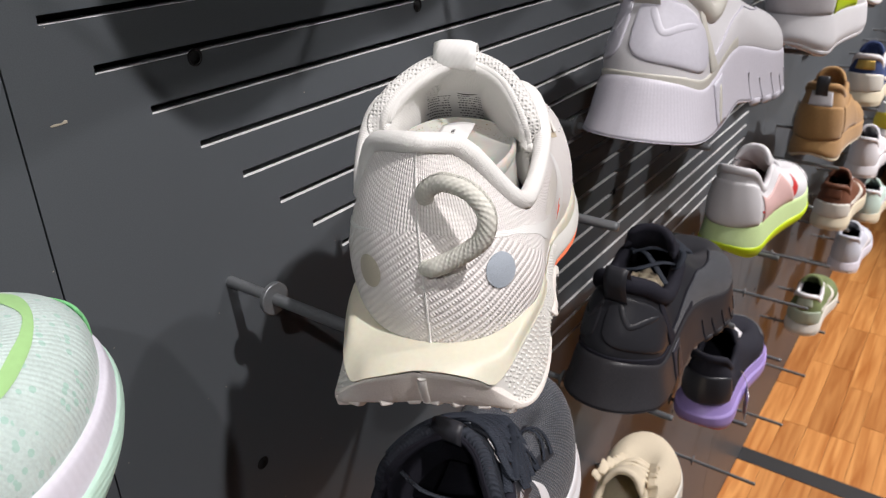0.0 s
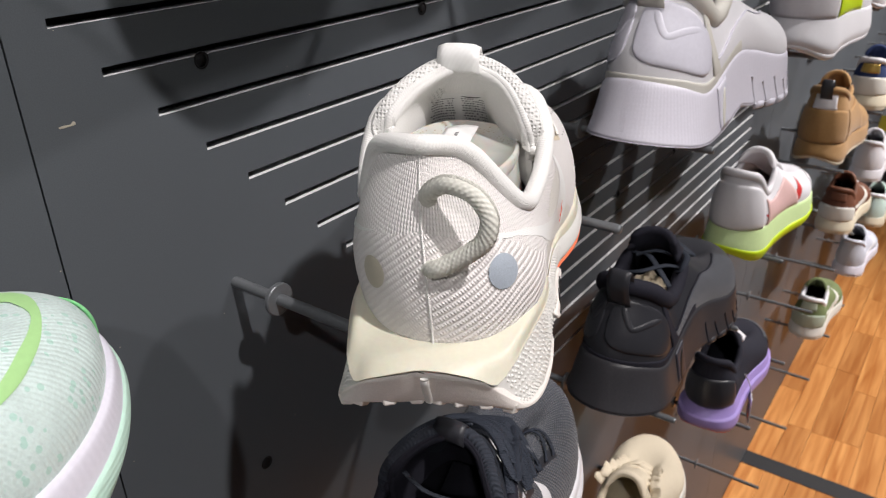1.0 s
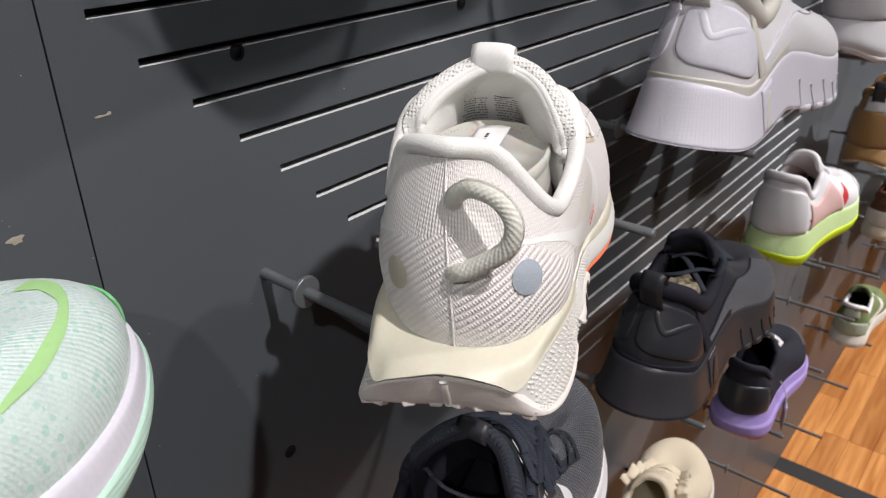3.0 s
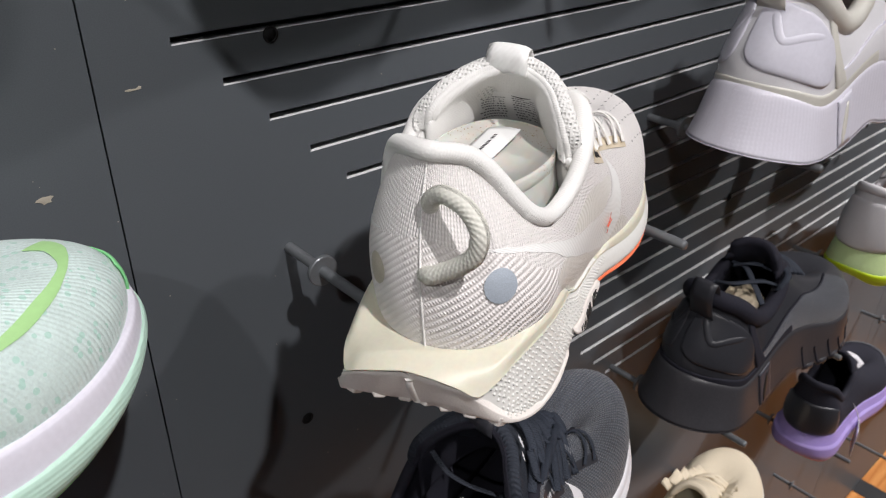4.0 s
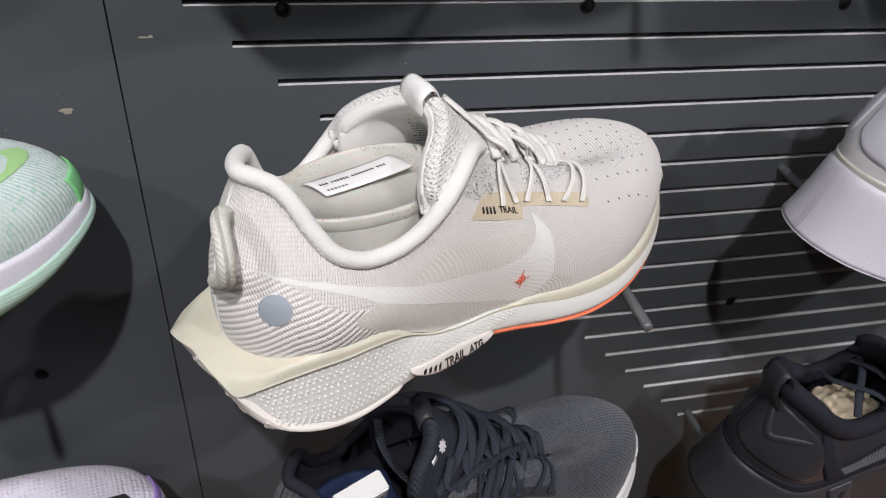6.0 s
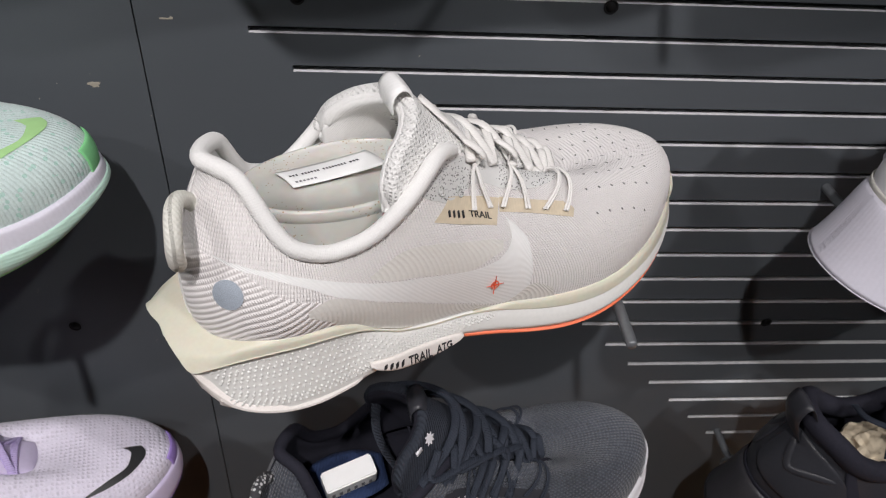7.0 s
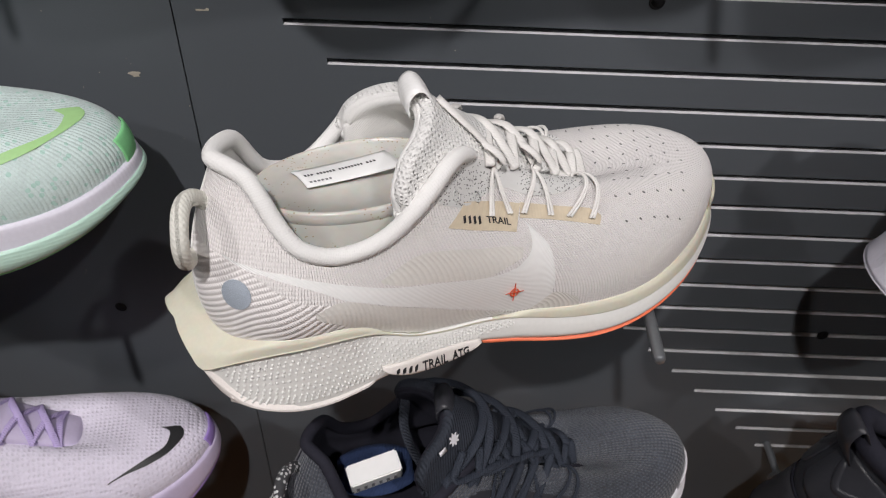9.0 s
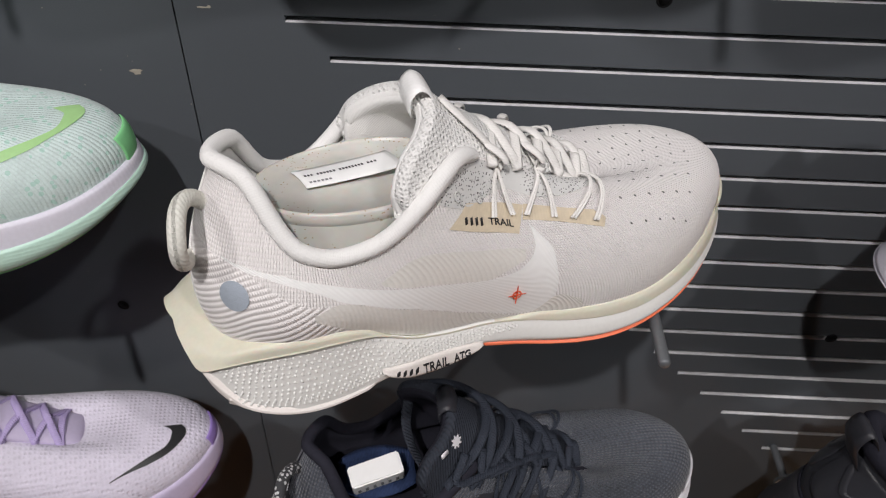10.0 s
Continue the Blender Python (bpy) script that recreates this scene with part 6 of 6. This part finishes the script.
def panel_with_slots(name, x0, x1, slots, z0, z1):
    """One panel face with slots: rows of (x start, x end, z)."""
    verts, faces, mats = [], [], []

    def quad(a, b, c, d, m=0):
        k = len(verts)
        verts.extend([a, b, c, d])
        faces.append((k, k + 1, k + 2, k + 3))
        mats.append(m)

    def face(xa, xb, za, zb):
        quad((xa, 0, za), (xb, 0, za), (xb, 0, zb), (xa, 0, zb))
    z = z0
    h = SLOT_H / 2
    for sa, sb, sz in sorted(slots, key=lambda s: s[2]):
        face(x0, x1, z, sz - h)
        face(x0, sa, sz - h, sz + h)
        face(sb, x1, sz - h, sz + h)
        d = SLOT_DEPTH
        r = h * 0.9
        # lower face, its light painted in; the upper face keeps the wall colour
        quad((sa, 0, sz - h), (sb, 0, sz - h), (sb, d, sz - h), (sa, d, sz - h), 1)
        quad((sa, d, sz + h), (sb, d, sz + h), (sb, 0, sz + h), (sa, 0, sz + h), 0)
        # back of the slot, coloured near black for its inner shade
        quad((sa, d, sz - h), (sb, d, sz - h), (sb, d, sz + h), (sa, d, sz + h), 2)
        quad((sa, 0, sz - h), (sa, d, sz - h), (sa, d, sz + h), (sa, 0, sz + h), 0)
        quad((sb, d, sz - h), (sb, 0, sz - h), (sb, 0, sz + h), (sb, d, sz + h), 0)
        z = sz + h
    face(x0, x1, z, z1)
    t = 0.018
    quad((x0, t, z0), (x0, 0, z0), (x0, 0, z1), (x0, t, z1))
    quad((x1, 0, z0), (x1, t, z0), (x1, t, z1), (x1, 0, z1))
    me = mesh_of(name, verts, faces, None, False)
    for m in (WALL_PAINT, SLOT_LIT_LIP, HOLLOW_SHADE):
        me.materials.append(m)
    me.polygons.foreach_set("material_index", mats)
    return me


slots = []
for i in range(-30, 34):
    z = SLOT_Z0 - i * SLOT_PITCH
    xa = SLOT_SUM - z
    if 1.09 < z < 2.2 and xa < 1.30:
        slots.append((max(xa, SEAM_X + 0.02), 1.40, z))
wall = thing("wall_display", pose(0, 0, 0), "charcoal powder coated steel display wall with slots", "wall", kind="structure")
part("panel", panel_with_slots("panel", SEAM_X + SEAM_GAP / 2, PANEL_R, slots, WALL_LOW, WALL_TOP), None, wall, "panel cut with a diagonal field of slots")
for x0, x1 in ((-1.255, SEAM_X - SEAM_GAP / 2), (-2.66, -1.2566), (PANEL_R + SEAM_GAP, 2.95), (2.9516, 4.35), (4.3516, 6.0)):
    part("panel", panel_with_slots("panel", x0, x1, [], WALL_LOW, WALL_TOP), None, wall)
part("backing", box_mesh("backing", (-2.66, 0.0185, WALL_LOW), (6.0, 0.12, WALL_TOP)), HOLLOW_SHADE, wall)


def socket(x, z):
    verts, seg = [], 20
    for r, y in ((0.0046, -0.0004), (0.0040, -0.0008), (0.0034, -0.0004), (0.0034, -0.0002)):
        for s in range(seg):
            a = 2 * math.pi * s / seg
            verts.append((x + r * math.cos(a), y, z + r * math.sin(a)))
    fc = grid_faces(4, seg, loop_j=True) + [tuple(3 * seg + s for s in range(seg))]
    part("peg_socket", mesh_of("peg_socket", verts, fc), HOLLOW_SHADE, wall)


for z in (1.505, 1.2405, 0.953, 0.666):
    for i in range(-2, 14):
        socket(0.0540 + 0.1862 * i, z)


def chip(x, z, w, h, seed):
    random.seed(seed)
    n = 14
    verts = [(x, -0.0005, z)]
    for i in range(n):
        a = 2 * math.pi * i / n
        r = random.uniform(0.6, 1.1)
        verts.append((x + w * r * math.cos(a), -0.0003, z + h * r * math.sin(a)))
    part("paint_chip", mesh_of("paint_chip", verts, [(0, 1 + i, 1 + (i + 1) % n) for i in range(n)]), CHIP, wall)


chip(0.1143, 1.447, 0.0045, 0.0022, 1)
chip(0.1635, 1.490, 0.0042, 0.0007, 2)
chip(0.1670, 1.4905, 0.0015, 0.0010, 3)
chip(0.0935, 1.505, 0.0012, 0.0004, 4)
random.seed(11)
for i in range(46):
    chip(random.uniform(0.0, 0.36), random.uniform(1.15, 1.55), random.uniform(0.0002, 0.0005), random.uniform(0.0002, 0.0004), 100 + i)

# ---- floor, ceiling and the rest of the shop ----
floor = thing("floor", pose(0, 0, 0), "glossy orange brown hardwood plank floor", "floor", kind="structure")
part("underlay", box_mesh("underlay", (-2.66, -7.0, -0.10), (6.0, 0.12, -0.0125)), STRIP_METAL, floor)
STRIP_X, STRIP_W = 1.915, 0.062
part("floor_strip", box_mesh("floor_strip", (STRIP_X, -7.0, -0.012), (STRIP_X + STRIP_W, 0.0, 0.0012), 0.0006), STRIP_METAL, floor, "dark metal joint strip")
plank_meshes = {}


def plank(x0, x1, y0, y1):
    key = (round(x1 - x0, 3), round(y1 - y0, 3))
    if key not in plank_meshes:
        me = box_mesh("plank", (0, 0, -0.012), (key[0] - 0.0008, key[1] - 0.0008, 0), 0.0004)
        me.materials.append(WOOD)
        plank_meshes[key] = me
    o = part("plank", plank_meshes[key], None, floor)
    o.matrix_basis = pose(x0, y0, 0)


random.seed(21)
PW = 0.070
for r in range(14):
    y1 = -PW * r
    for lo, hi in ((0.6, STRIP_X), (STRIP_X + STRIP_W, 6.0)):
        x = lo - 0.001
        first = random.choice((0.2, 0.3, 0.4))
        while x < hi - 0.01:
            ln = first or random.choice((0.3, 0.4, 0.5, 0.6))
            first = None
            e = min(hi, x + ln)
            if hi - e < 0.12:
                e = hi
            plank(x, e, y1 - PW, y1)
            x = e
# farther boards, joined into one sheet
verts, faces = [], []
for r in range(100):
    y1 = -PW * r
    for lo, hi in (((-2.66, 0.599),) if r < 14 else ((-2.66, STRIP_X), (STRIP_X + STRIP_W, 6.0))):
        x = lo
        while x < hi - 0.001:
            e = min(hi, x + random.choice((0.5, 0.7, 0.9)))
            k = len(verts)
            verts += [(x + 0.0004, y1 - PW + 0.0004, -0.0004), (e - 0.0004, y1 - PW + 0.0004, -0.0004), (e - 0.0004, y1, -0.0004), (x + 0.0004, y1, -0.0004)]
            faces.append((k, k + 1, k + 2, k + 3))
            x = e
o = part("far_planks", mesh_of("far_planks", verts, faces, None, False), WOOD, floor)
o["kind"] = "stuff"


def room_wall(name, lo, hi, mat, label):
    me = box_mesh(name, lo, hi)
    me.materials.append(mat)
    tagged(new(name, me), label, "wall", kind="structure")


room_wall("wall_south", (-2.66, -7.12, 0), (6.0, -7.0, CEILING), PLASTER, "plain plastered shop wall opposite the shoes")
room_wall("wall_west", (-2.78, -7.12, 0), (-2.66, 0.12, CEILING), PLASTER, "plain plastered end wall of the shop")
room_wall("wall_east", (6.0, -7.12, 0), (6.12, 0.12, CEILING), PLASTER, "plain plastered end wall of the shop")
me = box_mesh("ceiling", (-2.78, -7.12, CEILING), (6.12, 0.12, CEILING + 0.12))
me.materials.append(CEILING_PAINT)
tagged(new("ceiling", me), "plain grey painted shop ceiling", "ceiling", kind="structure")

# lamps on the ceiling: track spotlights, then the added fill panels
for ty, t0, t1 in ((-1.4, -2.2, 5.6), (-1.8, 1.9, 3.6)):
    track = thing("lamp_track", pose(0, ty, CEILING), "black ceiling track for spotlights", "lamp track", "ceiling lamp tracks")
    part("rail", box_mesh("rail", (t0, -0.018, -0.03), (t1, 0.018, 0.0), 0.002), LAMP_BODY, track)
for sx, sy, watts, cone, aim, high in SPOTS:
    sp = thing("spotlight", look((sx, sy, TRACK_Z + 0.012), (aim, 0, high)), "black cylindrical track spotlight, switched on", "lamp", "track spotlights")
    verts = []
    prof = [(0.030, 0.16), (0.044, 0.155), (0.046, 0.14), (0.046, 0.012), (0.044, 0.010), (0.042, 0.012), (0.040, 0.05)]
    for r, z in prof:
        for s in range(24):
            a = 2 * math.pi * s / 24
            verts.append((r * math.cos(a), r * math.sin(a), z))
    part("housing", mesh_of("housing", verts, grid_faces(len(prof), 24, loop_j=True) + [tuple(range(24))]), LAMP_BODY, sp)
    part("stem", sweep("stem", [(0, 0, 0.16), (0, 0.05, 0.22), (0, 0.10, 0.27)], 0.008, 0.008, 8), LAMP_BODY, sp)
# bodies and glowing faces of the added panels, never in view
for px, py in FILL_PANELS:
    pn = thing("fill_panel", pose(px, py, CEILING), "unseen white ceiling panel added as fill light", "lamp", "ceiling panel lights")
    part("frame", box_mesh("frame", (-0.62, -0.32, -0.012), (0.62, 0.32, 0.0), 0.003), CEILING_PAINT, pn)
    part("diffuser", box_mesh("diffuser", (-0.60, -0.30, -0.016), (0.60, 0.30, -0.0125)), FILL_PANEL_FACE, pn)
